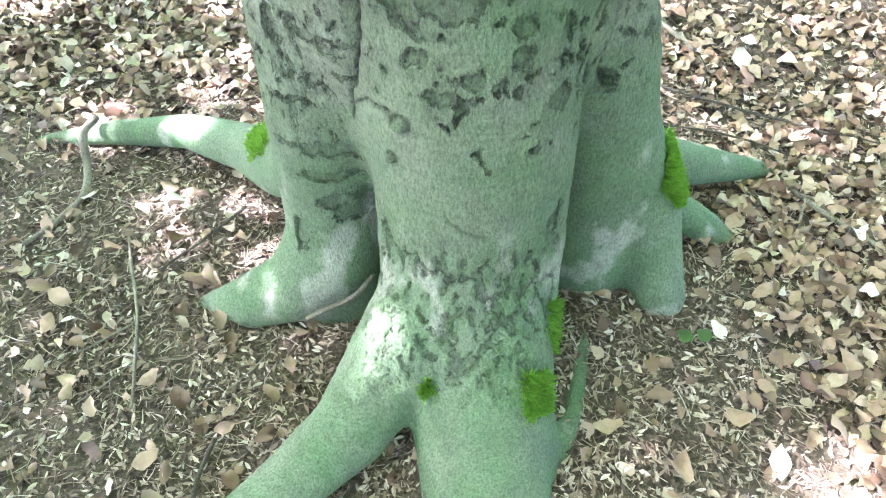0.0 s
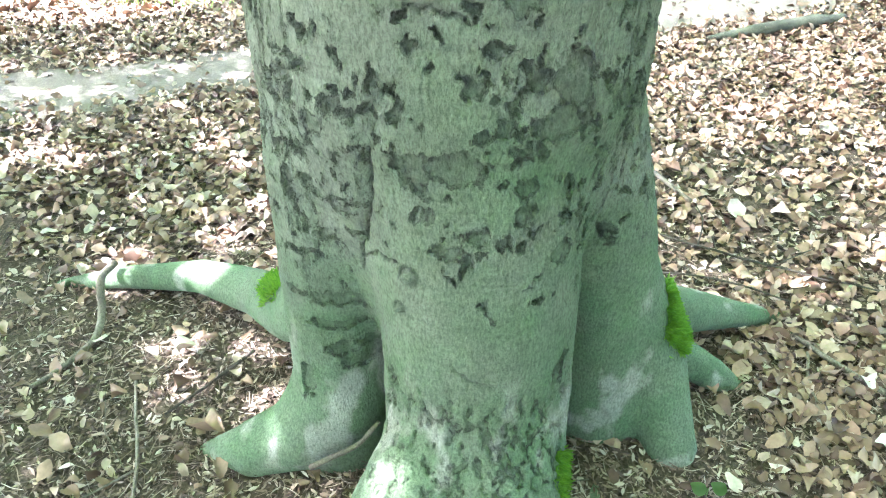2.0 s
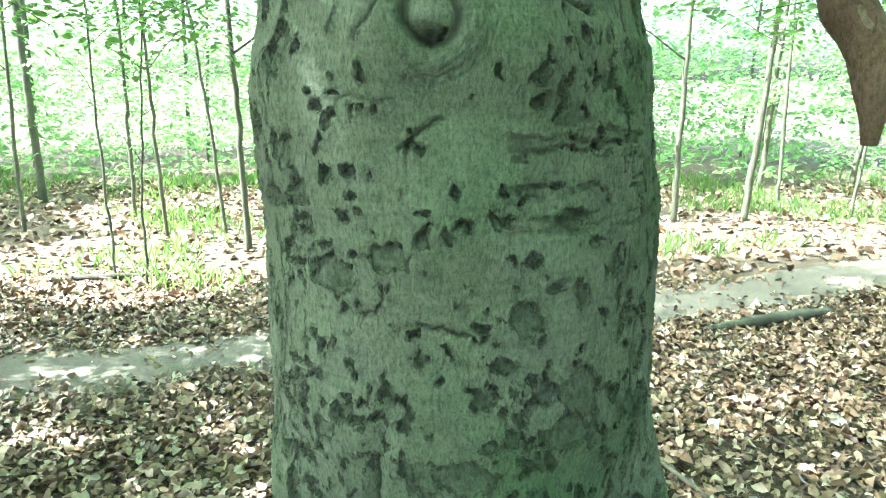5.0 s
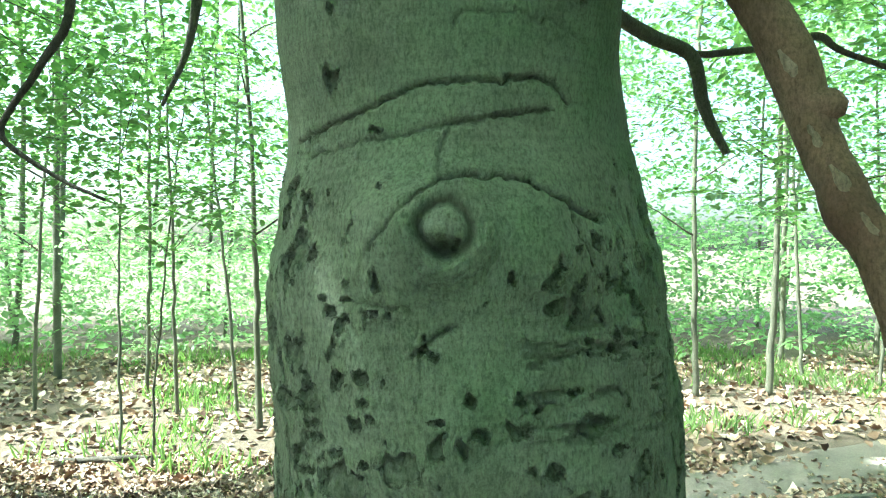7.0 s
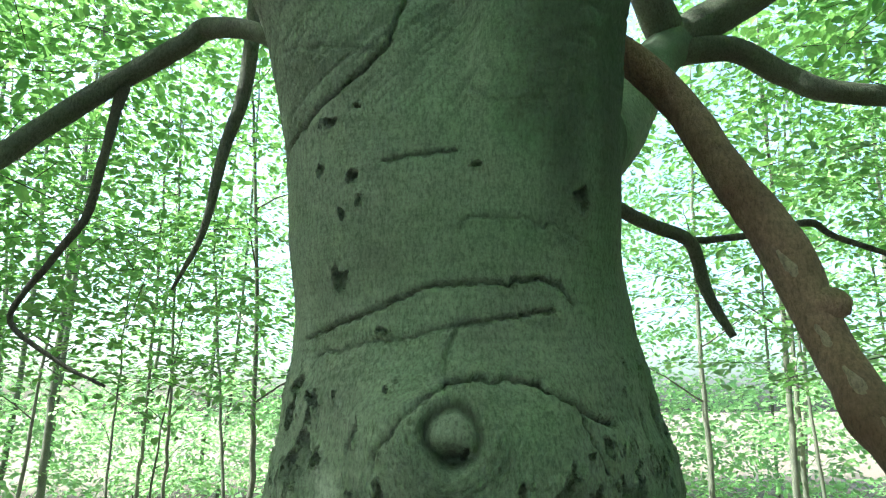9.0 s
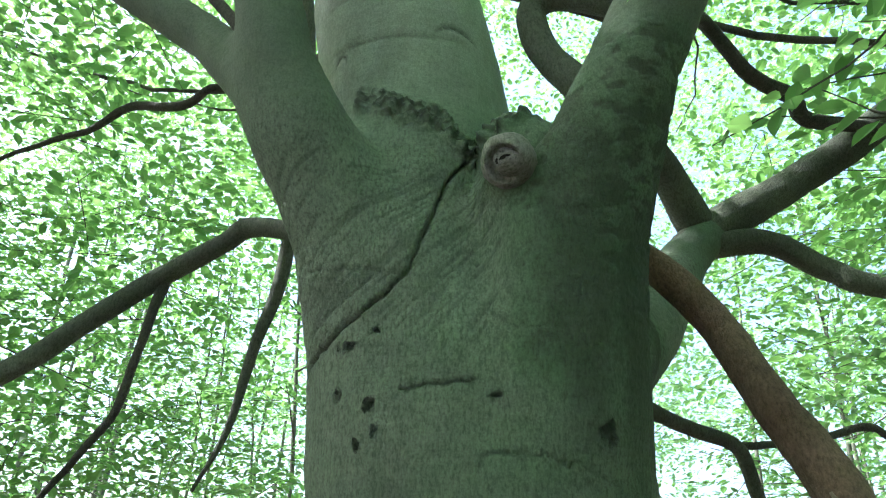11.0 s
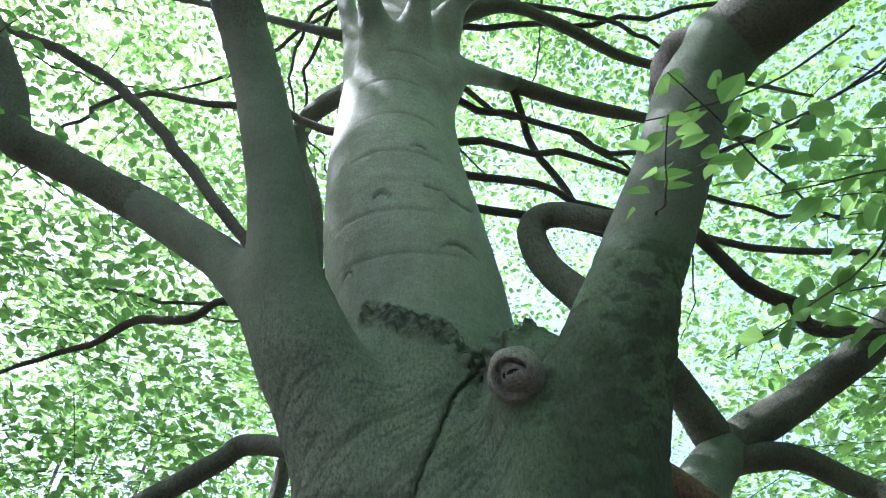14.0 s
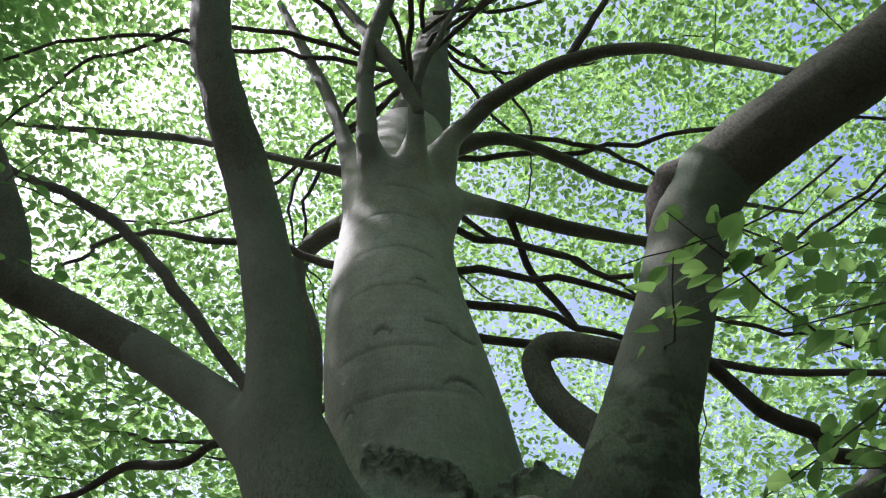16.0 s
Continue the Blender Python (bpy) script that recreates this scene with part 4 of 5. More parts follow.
dead = thing("dead_branch", "broken reddish-brown dead branch, bark flaking, lodged beside the trunk", "branch", at=(0.6, 1.25, 2.0))
v, f = tube([(0.20, 1.52, 2.76, 0.032), (0.31, 1.45, 2.66, 0.034), (0.44, 1.40, 2.48, 0.037), (0.52, 1.30, 2.25, 0.038), (0.565, 1.27, 2.12, 0.042), (0.60, 1.25, 1.99, 0.036), (0.62, 1.20, 1.88, 0.038), (0.65, 1.17, 1.80, 0.034), (0.66, 1.15, 1.72, 0.022), (0.665, 1.15, 1.66, 0.012)], 20, 8, 0.16, 0.02, 90)
under("wood", mesh_from("dead_branch_wood", v, f, BROWN), dead)


for i in range(34):
    r_ = random.Random(500 + i)
    a, z0 = r_.uniform(0, 6.28), r_.uniform(3.3, 6.8)
    if 3.6 < a < 5.8 and z0 < 5.0:
        a = r_.uniform(0.0, 3.1)
    start = 0.06
    reach = r_.uniform(1.8, 4.2)
    rise = r_.uniform(-0.25, 0.45)
    rows = []
    for k in range(6):
        s = k / 5
        bend = a + 0.35 * math.sin(3 * s + i)
        d = start + reach * s
        rows.append((-0.27 + d * math.cos(bend), 1.5 + d * math.sin(bend), z0 + rise * d + 0.12 * math.sin(5 * s + i * 2), 0.013 * (1.05 - s) + 0.002))
    if min((p_[0] - 0.02) ** 2 + (p_[1] - 0.07) ** 2 + (p_[2] - 1.9) ** 2 for p_ in rows) < 2.2:
        continue
    v, f = tube(rows, 7, 6, 0.14, 0.10, 200 + i)
    under("branch", mesh_from("branch", v, f, TWIGM), beech)
FLAKE = bark_material("flaked_bark", (0.30, 0.22, 0.16), (0.46, 0.36, 0.28), (0, 0, 0), (0, 0, 0), masks=False)
for i, (x, y, z, s) in enumerate([(0.452, 1.36, 2.44, 0.012), (0.505, 1.29, 2.27, 0.014), (0.552, 1.235, 2.11, 0.012), (0.585, 1.215, 1.985, 0.010), (0.60, 1.172, 1.91, 0.012), (0.625, 1.142, 1.84, 0.010)]):
    v, f = tube([(x - 1.4 * s, y + 0.9 * s, z + 2.6 * s, s * 0.2), (x, y + 0.5 * s, z, s * 0.8), (x + 1.0 * s, y + 0.3 * s, z - 2.6 * s, s * 0.2)], 8, 5, 0.8, 0.01, 70 + i)
    under("bark_flake", mesh_from("bark_flake", v, f, FLAKE), dead, "pale flaking bark")
v, f = tube([(0.58, 1.255, 2.05, 0.03), (0.615, 1.235, 2.045, 0.028), (0.635, 1.225, 2.04, 0.012)], 10, 5, 0.3, 0.0, 77)
under("branch_stub", mesh_from("branch_stub", v, f, BROWN), dead)


# ---------------------------------------------------------------- leaves
def leaves_mesh(name, base, along, up, length, width, mat, fold=0.18, droop=0.15, fine=False):
    """Folded ovate leaves: base points, unit directions, unit normals, lengths."""
    side = np.cross(up, along)
    L, W = length[:, None], (length * width)[:, None]

    def at(s, w):
        return base + along * (L * s) + side * (W * w) + up * (W * abs(w) * fold - L * droop * s * s)

    half = ((0.10, 0.16), (0.25, 0.38), (0.45, 0.48), (0.65, 0.42), (0.84, 0.22)) if fine else ((0.28, 0.42), (0.62, 0.44))
    k = len(half)
    v = np.stack([at(0, 0)] + [at(s, -w) for s, w in half] + [at(1, 0)] + [at(s, w) for s, w in half[::-1]], 1)
    i = np.arange(len(base))[:, None] * (2 * k + 2)
    one = np.array([0] + list(range(k + 1, 0, -1)))
    two = np.array([0] + list(range(2 * k + 1, k, -1)))
    return mesh_from(name, v.reshape(-1, 3), [np.concatenate([i + one, i + two])], mat, False)


def unit(a):
    return a / np.maximum(np.linalg.norm(a, axis=1), 1e-9)[:, None]


def sprays(rng, centre, heading, tilt, reach, count, leaf_size):
    """Flat sprays of alternate leaves: returns bases, directions, normals, lengths and the twig lines."""
    n = len(centre)
    head = unit(np.stack([np.cos(heading), np.sin(heading), rng.normal(-0.12, tilt, n)], 1))
    roll = rng.normal(0, tilt, n)[:, None]
    side = unit(np.cross(head, (0, 0, 1)))
    up = np.cross(side, head)
    side, up = side * np.cos(roll) + up * np.sin(roll), up * np.cos(roll) - side * np.sin(roll)
    k = np.arange(count)
    s = (k + 0.5) / count
    sgn = np.where(k % 2, 1.0, -1.0)
    off = np.where(k % 5 == 0, 0.0, 1.0)[None, :, None]
    spread = (0.28 * reach[:, None] * rng.random((n, count)) * (1 - 0.6 * s))[..., None]
    pos = centre[:, None] + head[:, None] * (reach[:, None] * s)[..., None] + side[:, None] * (sgn[None, :, None] * spread * off)
    pos = pos + rng.normal(0, 0.012, pos.shape)
    along = unit((head[:, None] * 0.65 + side[:, None] * (sgn[None, :, None] * 0.8) + rng.normal(0, 0.22, pos.shape)).reshape(-1, 3))
    nrm = np.repeat(up, count, 0) + rng.normal(0, 0.3, (n * count, 3))
    nrm = unit(nrm - along * (nrm * along).sum(1)[:, None])
    size = rng.normal(leaf_size, leaf_size * 0.18, n * count).clip(leaf_size * 0.5, leaf_size * 1.5)
    return pos.reshape(-1, 3), along, nrm, size, head


def hold_back(p, keep):
    return tuple(a[keep] for a in p)


def lit_gap(p):
    """True where a leaf would stand in one of the crown's open shafts towards the sun."""
    middle, reach = p[0] + p[1] * (0.5 * p[3])[:, None], 0.42 * p[3]
    out = np.zeros(len(middle), bool)
    sd = np.array(SUN_TO)
    for gx_, gy_, gz_, gr in GAPS:
        d = middle - (gx_, gy_, gz_)
        t = d @ sd
        out |= (np.linalg.norm(d - t[:, None] * sd, axis=1) < gr + reach) & (t > 0.3)
    return out


GAPS = [(-0.80, 2.05, 0.1, 0.05), (-0.225, 1.15, 1.755, 0.0), (-0.11, 1.02, 0.345, 0.012), (-0.47, 1.4, 3.85, 0.10), (0.98, 0.76, 0, 0.02), (-2.6, 5.9, 0, 0.8), (-3.2, 6.6, 0, 1.0), (3.0, 7.6, 0, 0.8), (4.5, 8.0, 0, 0.9), (-1.8, 7.2, 0, 0.8), (3.6, 5.9, 0, 0.12), (-4.5, 9.0, 2.0, 1.5), (4.5, 10.0, 2.0, 1.4), (-6.0, 12.0, 3.0, 1.7), (6.5, 12.0, 3.0, 1.5), (-1.5, 11.0, 2.5, 1.3)]
# dapples: small shafts scattered round a place, with its spread
r4 = random.Random(12)
for gx_, gy_, spread, count in ((-0.65, 1.75, 0.16, 4), (-0.95, 2.45, 0.25, 7), (1.10, 0.74, 0.07, 3), (1.6, 2.2, 0.2, 3), (-1.6, 3.2, 0.6, 14), (2.0, 3.2, 0.6, 5), (-2.6, 4.6, 0.5, 5), (-1.2, 1.7, 0.4, 5)):
    for _ in range(count):
        GAPS.append((gx_ + r4.gauss(0, spread), gy_ + r4.gauss(0, spread), 0, r4.uniform(0.015, 0.045)))
rng = np.random.default_rng(3)
N = 12500
rho = 0.9 + 6.2 * np.sqrt(rng.random(N))
phi = rng.random(N) * 2 * math.pi
cz = 2.0 + 8.0 * rng.random(N) ** 0.8
c = np.stack([0.03 + rho * np.cos(phi), 1.47 + rho * np.sin(phi), cz], 1)
clump = fbm(c * (0.9, 0.9, 1.1), 3)
eye = np.array((0, 0.07, 1.9))
away = np.linalg.norm(c - eye, axis=1)
keep = (clump > 0.485) & (away > 2.7)
keep &= ~((np.abs(c[:, 0]) < 1.2) & (c[:, 1] < 1.75) & (c[:, 1] > -0.6) & (c[:, 2] < 4.6))
keep &= c[:, 1] < 5.8
keep &= ~((c[:, 1] > 1.2) & (c[:, 2] < 2.7) & (rng.random(N) < 0.45))
c, phi = c[keep], phi[keep]
over = np.stack([rng.uniform(-3.2, 3.2, 2200), rng.uniform(-1.2, 4.2, 2200), rng.uniform(6.0, 10.0, 2200)], 1)
over = over[fbm(over * 1.2 + 9, 2) > 0.41]
side_ = np.stack([rng.choice((-1, 1), 3000) * rng.uniform(1.3, 4.6, 3000), rng.uniform(1.5, 5.4, 3000), rng.uniform(2.0, 4.6, 3000)], 1)
side_ = side_[fbm(side_ * 1.3 + 4, 2) > 0.46]
# sprays added up the sun's direction only to shade the stem and the path
aim = np.stack([rng.uniform(-0.4, 0.5, 520), rng.uniform(1.0, 1.5, 520), rng.uniform(0.3, 2.8, 520)], 1)
stem_shade = aim + np.array(SUN_TO) * rng.uniform(4.6, 8.5, 520)[:, None]
aim = np.stack([rng.uniform(1.6, 4.6, 380), rng.uniform(4.7, 6.6, 380), np.zeros(380)], 1)
shade = aim + np.array(SUN_TO) * rng.uniform(6.0, 11.0, 380)[:, None]
over = np.concatenate([over, side_, stem_shade, shade])
c, phi = np.concatenate([c, over]), np.concatenate([phi, rng.random(len(over)) * 6.3])
p = sprays(rng, c, phi + rng.normal(0, 0.9, len(c)), 0.22, rng.uniform(0.4, 0.8, len(c)), 20, 0.056)
head, tips = p[4], p[0].reshape(len(c), 20, 3)[:, -1]
p = hold_back(p[:4], ~lit_gap(p))
under("crown", leaves_mesh("crown", *p[:3], p[3], 0.62, LEAF), beech, "bright green layered beech foliage lit from above", "stuff")

# the thin twigs that carry the nearer sprays
close = (np.linalg.norm(c - eye, axis=1) < 5.0) & (rng.random(len(c)) < 0.4)
a_, b_ = c[close] - 0.18 * head[close], tips[close]
d_ = unit(b_ - a_)
s_ = unit(np.cross(d_, (0.2, 0.1, 1.0)))
w_ = np.cross(s_, d_)
rings = [e_ + (s_ * math.cos(q * 2.094) + w_ * math.sin(q * 2.094)) * k for e_, k in ((a_, 0.0028), (b_, 0.0008)) for q in range(3)]
i_ = np.arange(len(a_))[:, None] * 6
quads = np.concatenate([i_ + np.array([q, (q + 1) % 3, 3 + (q + 1) % 3, 3 + q]) for q in range(3)])
under("twig", mesh_from("crown_twig", np.stack(rings, 1).reshape(-1, 3), [quads], TWIGM), beech, kind="stuff")

# low sprays hanging from the right-hand limb
c = np.array([(0.30, 0.88, 2.84), (0.48, 0.86, 2.86), (0.62, 0.95, 2.78), (0.70, 0.84, 2.86), (0.60, 0.80, 2.98), (0.82, 0.95, 2.90), (0.85, 0.80, 2.70), (0.75, 1.05, 2.70), (0.95, 0.95, 2.60), (0.90, 0.75, 2.95), (0.5, 0.82, 3.05), (-1.25, 0.95, 3.15), (-1.3, 0.85, 3.3)])
c = np.concatenate([c, np.stack([rng.uniform(0.72, 1.15, 14), rng.uniform(0.85, 1.25, 14), rng.uniform(2.65, 3.2, 14)], 1), np.stack([rng.uniform(-1.6, -1.25, 4), rng.uniform(1.0, 1.4, 4), rng.uniform(3.2, 3.9, 4)], 1)])
p = sprays(rng, c, np.where(c[:, 0] > 0, 3.5, 5.8) + rng.normal(0, 0.5, len(c)), 0.2, rng.uniform(0.2, 0.32, len(c)), 10, 0.049)
q = hold_back(p[:4], ~lit_gap(p))
under("spray", leaves_mesh("near_sprays", *q[:3], q[3], 0.66, LEAF, fine=True), beech, "broad green beech leaves hanging close by", "stuff")
for i in range(len(c)):
    e = c[i] + p[4][i] * 0.28
    up_ = c[i] - p[4][i] * 0.25 + (0, 0, 0.10)
    v, f = tube([(*up_, 0.003), (*c[i], 0.0022), (*e, 0.001)], 5, 5, 0.1, 0.03, 400 + i)
    under("twig", mesh_from("twig", v, f, TWIGM), beech)

# crowns of the neighbouring trees, high above
canopy = thing("woodland_canopy", "high sunlit green crowns of neighbouring beeches", "canopy", kind="stuff")
r3 = np.random.default_rng(31)
c = np.stack([r3.uniform(-17, 15, 13000), r3.uniform(-8, 17, 13000), r3.uniform(8.5, 15, 13000)], 1)
c = c[(fbm(c * (0.55, 0.55, 0.7), 3) > 0.49)]
p = sprays(r3, c, r3.random(len(c)) * 6.3, 0.3, r3.uniform(0.6, 1.2, len(c)), 15, 0.10)
p = hold_back(p[:4], ~lit_gap(p))
under("foliage", leaves_mesh("canopy_leaves", *p[:3], p[3], 0.62, LEAF), canopy, kind="stuff")

# understorey beyond the path, and unseen layers all round, added to block light
def shrub_layer(seed, n, near, far, top, size, count, sector=(0.0, 6.2832), floor=0.0, cut=0.42):
    r = np.random.default_rng(seed)
    d = near + (far - near) * r.random(n) ** 0.8
    a = r.uniform(*sector, n)
    c = np.stack([d * np.cos(a), 1.5 + d * np.sin(a), floor + (top - floor) * r.random(n) ** 0.85], 1)
    ok = (fbm(c * (0.5, 0.5, 0.8), 3) > cut)
    on_path = (c[:, 1] < PATH_FAR(c[:, 0]) + 1.0) & (c[:, 1] > -1.0)
    ok &= ~(on_path & (c[:, 2] < 2.2))
    c = c[ok]
    p = sprays(r, c, r.random(len(c)) * 6.3, 0.3, r.uniform(0.5, 1.1, len(c)), count, size)
    return hold_back(p[:4], ~lit_gap(p))


under_obj = thing("understorey", "sunlit green thicket of young beeches beyond the path, plus unseen light-blocking foliage", "thicket", kind="stuff")
FRONT, BEHIND = (0.5, 2.65), (3.0, 6.45)
p = shrub_layer(11, 3600, 7.0, 11.0, 5.5, 0.075, 16, FRONT, 0.5, cut=0.50)
under("foliage", leaves_mesh("understorey_near", *p[:3], p[3], 0.62, SHRUB), under_obj, kind="stuff")
p = shrub_layer(12, 5600, 10.0, 20.0, 8.0, 0.125, 14, FRONT, cut=0.41)
under("foliage", leaves_mesh("understorey_far", *p[:3], p[3], 0.62, SHRUB), under_obj, kind="stuff")
p = shrub_layer(13, 2600, 10.0, 17.0, 2.6, 0.12, 14, FRONT, cut=0.36)
under("foliage", leaves_mesh("understorey_low", *p[:3], p[3], 0.62, SHRUB), under_obj, kind="stuff")
p = shrub_layer(18, 4200, 9.0, 18.0, 13.0, 0.13, 13, FRONT, 4.5, 0.42)
under("foliage", leaves_mesh("understorey_tall", *p[:3], p[3], 0.62, SHRUB), under_obj, kind="stuff")
# Leaves at the sides, outside the view, that cut the side light.
for seed, sector in ((15, (-0.4, 0.6)), (16, (2.55, 3.5))):
    p = shrub_layer(seed, 1300, 6.0, 13.0, 9.0, 0.17, 12, sector, 0.8, 0.34)
    under("foliage", leaves_mesh("understorey_side", *p[:3], p[3], 0.62, SHRUB), under_obj, kind="stuff")
# Leaf screen behind the camera, never seen, added to keep light off the trunk.
p = shrub_layer(14, 2100, 4.0, 9.0, 9.0, 0.26, 12, BEHIND, cut=0.3)
under("foliage", leaves_mesh("unseen_shade_leaves", *p[:3], p[3], 0.62, SHRUB), under_obj, kind="stuff")
# A second unseen screen, behind to the right, to darken the right side.
p = shrub_layer(17, 1100, 3.5, 7.0, 7.5, 0.17, 12, (5.1, 6.35), 0.8, 0.3)
under("foliage", leaves_mesh("unseen_shade_leaves", *p[:3], p[3], 0.62, SHRUB), under_obj, kind="stuff")


# ---------------------------------------------------------------- saplings
def sapling(x, y, r, h, lean, seed):
    s = thing("sapling", "thin bare-stemmed young beech in the thicket", "tree", "saplings beyond the path", at=(x, y, 0))
    a = seed * 2.4
    rows = [(x + lean * t * h * 0.1 + 0.10 * math.sin(a + 3 * t), y + 0.12 * math.cos(a * 1.7 + 2.5 * t), t * h - 0.05, r * (1.05 - 0.75 * t)) for t in (0, 0.15, 0.35, 0.6, 0.8, 1)]
    v, f = tube(rows, 8, 7, 0.12, 0.05, seed)
    under("trunk", mesh_from("sapling_trunk", v, f, LIMB_SHADED), s)
    for k in range(6):
        t = 0.3 + 0.1 * k
        q = np.array([x + lean * t * h * 0.1 + 0.10 * math.sin(a + 3 * t), y + 0.12 * math.cos(a * 1.7 + 2.5 * t), t * h])
        g = a + 2.4 * k
        L = 0.16 * h * (1.2 - t)
        d = np.array([math.cos(g), math.sin(g), 0.6])
        v, f = tube([(*q, r * 0.35), (*(q + d * L * 0.5 + (0, 0, 0.02)), r * 0.22), (*(q + d * L), r * 0.06)], 5, 4, 0.1, 0.05, seed + k)
        under("branch", mesh_from("sapling_branch", v, f, TWIGM), s)


for i, (x, y, r, h, lean) in enumerate([(-2.02, 6.76, 0.045, 6.5, -0.5), (-2.97, 5.93, 0.018, 4, 0.3), (-2.43, 5.68, 0.016, 3.6, 0.3), (3.67, 8.41, 0.06, 7, 0.5), (2.88, 8.56, 0.05, 6.5, 0.4), (-3.0, 7.4, 0.03, 6, -0.6), (-2.6, 7.6, 0.028, 5.5, -0.5), (-4.6, 7.6, 0.03, 6, 0.2), (-4.0, 8.6, 0.035, 7, 0.1), (4.6, 9.4, 0.035, 7, 0.1), (5.4, 9.0, 0.03, 6, 0.5), (4.9, 10.8, 0.06, 8, 0.2), (-5.6, 9.5, 0.07, 9, 0.0), (6.5, 10.0, 0.05, 8, 0.4), (2.2, 11.0, 0.05, 8, 0), (-1.5, 10.5, 0.06, 8, 0.1)]):
    sapling(x, y, 0.75 * r, h, lean, i)

def wood_tree(x, y, r, seed):
    """A slender tree deep in the wood, its crown lost in the canopy."""
    q = random.Random(seed)
    t = thing("woodland_tree", "slender grey trunk of a beech deep in the wood", "tree", "trees in the wood", at=(x, y, 0))
    lean, bow, h = q.gauss(0, 0.05), q.gauss(0, 0.15), q.uniform(9, 13)
    v, f = tube([(x + lean * h * k + bow * math.sin(3 * k), y, h * k - 0.4, r * (1.05 - 0.6 * k)) for k in (0, 0.12, 0.3, 0.55, 0.8, 1)], 8, 5, 0.1, 0.06, seed)
    under("trunk", mesh_from("woodland_trunk", v, f, LIMB_SHADED), t)


r5 = random.Random(41)
for i in range(30):
    d, a = r5.uniform(12, 22), r5.uniform(0.75, 2.4)
    wood_tree(d * math.cos(a), 1.5 + d * math.sin(a), r5.uniform(0.03, 0.065), 600 + i)

# ---------------------------------------------------------------- litter
def dry_leaves(name, rng, x, y, size, mat, lift=0.004, curl=0.35, fine=False):
    n = len(x)
    yaw = rng.random(n) * 2 * math.pi
    up = unit(np.stack([rng.normal(0, 0.42, n), rng.normal(0, 0.42, n), np.ones(n)], 1))
    al = np.stack([np.cos(yaw), np.sin(yaw), 0 * yaw], 1)
    al = unit(al - up * (al * up).sum(1)[:, None])
    side = np.cross(up, al)
    base = np.stack([x, y, ground_height(x, y) + lift + rng.random(n) * 0.016], 1)
    cl = rng.normal(curl * 0.7, curl * 1.5, n)
    bend = rng.normal(0, 0.22, n)
    st = [(0.22, 0.36), (0.5, 0.5), (0.78, 0.33)]
    if fine:
        st = [(0.10, 0.20), (0.28, 0.42), (0.5, 0.5), (0.72, 0.40), (0.90, 0.18)]
    k = len(st)
    st = [(0.0, 0.0)] + st + [(1.0, 0.0)]
    wave = rng.random(n) * 6.28
    cols = []
    for s, w in st:
        for m in ((0,) if w == 0 else (-1, 0, 1)):
            ww = w * 0.62
            jit = (rng.normal(0, 0.06, n) + 0.07 * np.sin(wave + 5 * s + 2 * m)) * abs(m) + 0.04 * np.sin(2 * wave + 7 * s)
            cols.append(base + size[:, None] * (al * (s - 0.5 + rng.normal(0, 0.03, n))[:, None] + side * (m * ww * rng.uniform(0.75, 1.15, n))[:, None] + up * ((cl * (m * ww) ** 2 * 3 + bend * (s - 0.5) ** 2 * 2 + jit)[:, None])))
    v = np.stack(cols, 1)
    lo = v[:, :, 2].min(1) - base[:, 2]
    v[:, :, 2] -= np.minimum(lo, 0)[:, None] * 0.7
    e = 3 * k + 1
    i = np.arange(n)[:, None] * (e + 1)
    tris = [i + np.array(t) for t in ([0, 2, 1], [0, 3, 2], [e, e - 3, e - 2], [e, e - 2, e - 1])]
    quads = [i + np.array(t) + 3 * q for q in range(k - 1) for t in ([1, 2, 5, 4], [2, 3, 6, 5])]
    return mesh_from(name, v.reshape(-1, 3), [np.concatenate(tris), np.concatenate(quads)], mat)


def scatter(rng, n, x0, x1, y0, y1, density):
    x, y = rng.uniform(x0, x1, n), rng.uniform(y0, y1, n)
    ok = rng.random(n) < density(x, y)
    return x[ok], y[ok]


def off_path(x, y):
    return 1 - 0.95 * smooth01(y - PATH_NEAR(x), -0.05, 0.35) * smooth01(PATH_FAR(x) - y, -0.05, 0.35)


def leafiness(x, y):
    r = np.hypot(x - 0.05, y - 1.5)
    right = smooth01(x, 0.75, 1.25)
    back = smooth01(y, 1.9, 2.7)
    d = np.maximum(np.maximum(right, back), 0.11)
    patch = smooth01(fbm(np.stack([x, y, 0 * x], 1) * 1.6, 3), 0.3, 0.6)
    return d * (0.55 + 0.45 * patch) * off_path(x, y) * (r > 0.42) * (np.abs(x) < 0.6 * y + 1.0)


rng = np.random.default_rng(21)
x, y = scatter(rng, 76000, -3.9, 4.5, 0.35, 6.0, leafiness)
litter = thing("leaf_litter", "curled tan beech leaves covering the forest floor", "leaf litter", kind="stuff")
near = (np.abs(x) < 1.8) & (y < 2.3)
for pick, finer in ((near, True), (~near, False)):
    size = rng.normal(0.049, 0.015, pick.sum()).clip(0.02, 0.09)
    under("dry_leaves", dry_leaves("litter_near", rng, x[pick], y[pick], size, DRY, curl=0.5, fine=finer), litter, kind="stuff")
x, y = scatter(rng, 12000, -10, 10, 5.2, 11.5, lambda x, y: off_path(x, y) * 0.7)
under("dry_leaves", dry_leaves("litter_far", rng, x, y, rng.normal(0.11, 0.02, len(x)).clip(0.05, 0.16), DRY), litter, kind="stuff")
x, y = scatter(rng, 3500, -4.5, 4.5, -4.0, 0.6, lambda x, y: 0.55 * smooth01(y, 0.7, 0.2))
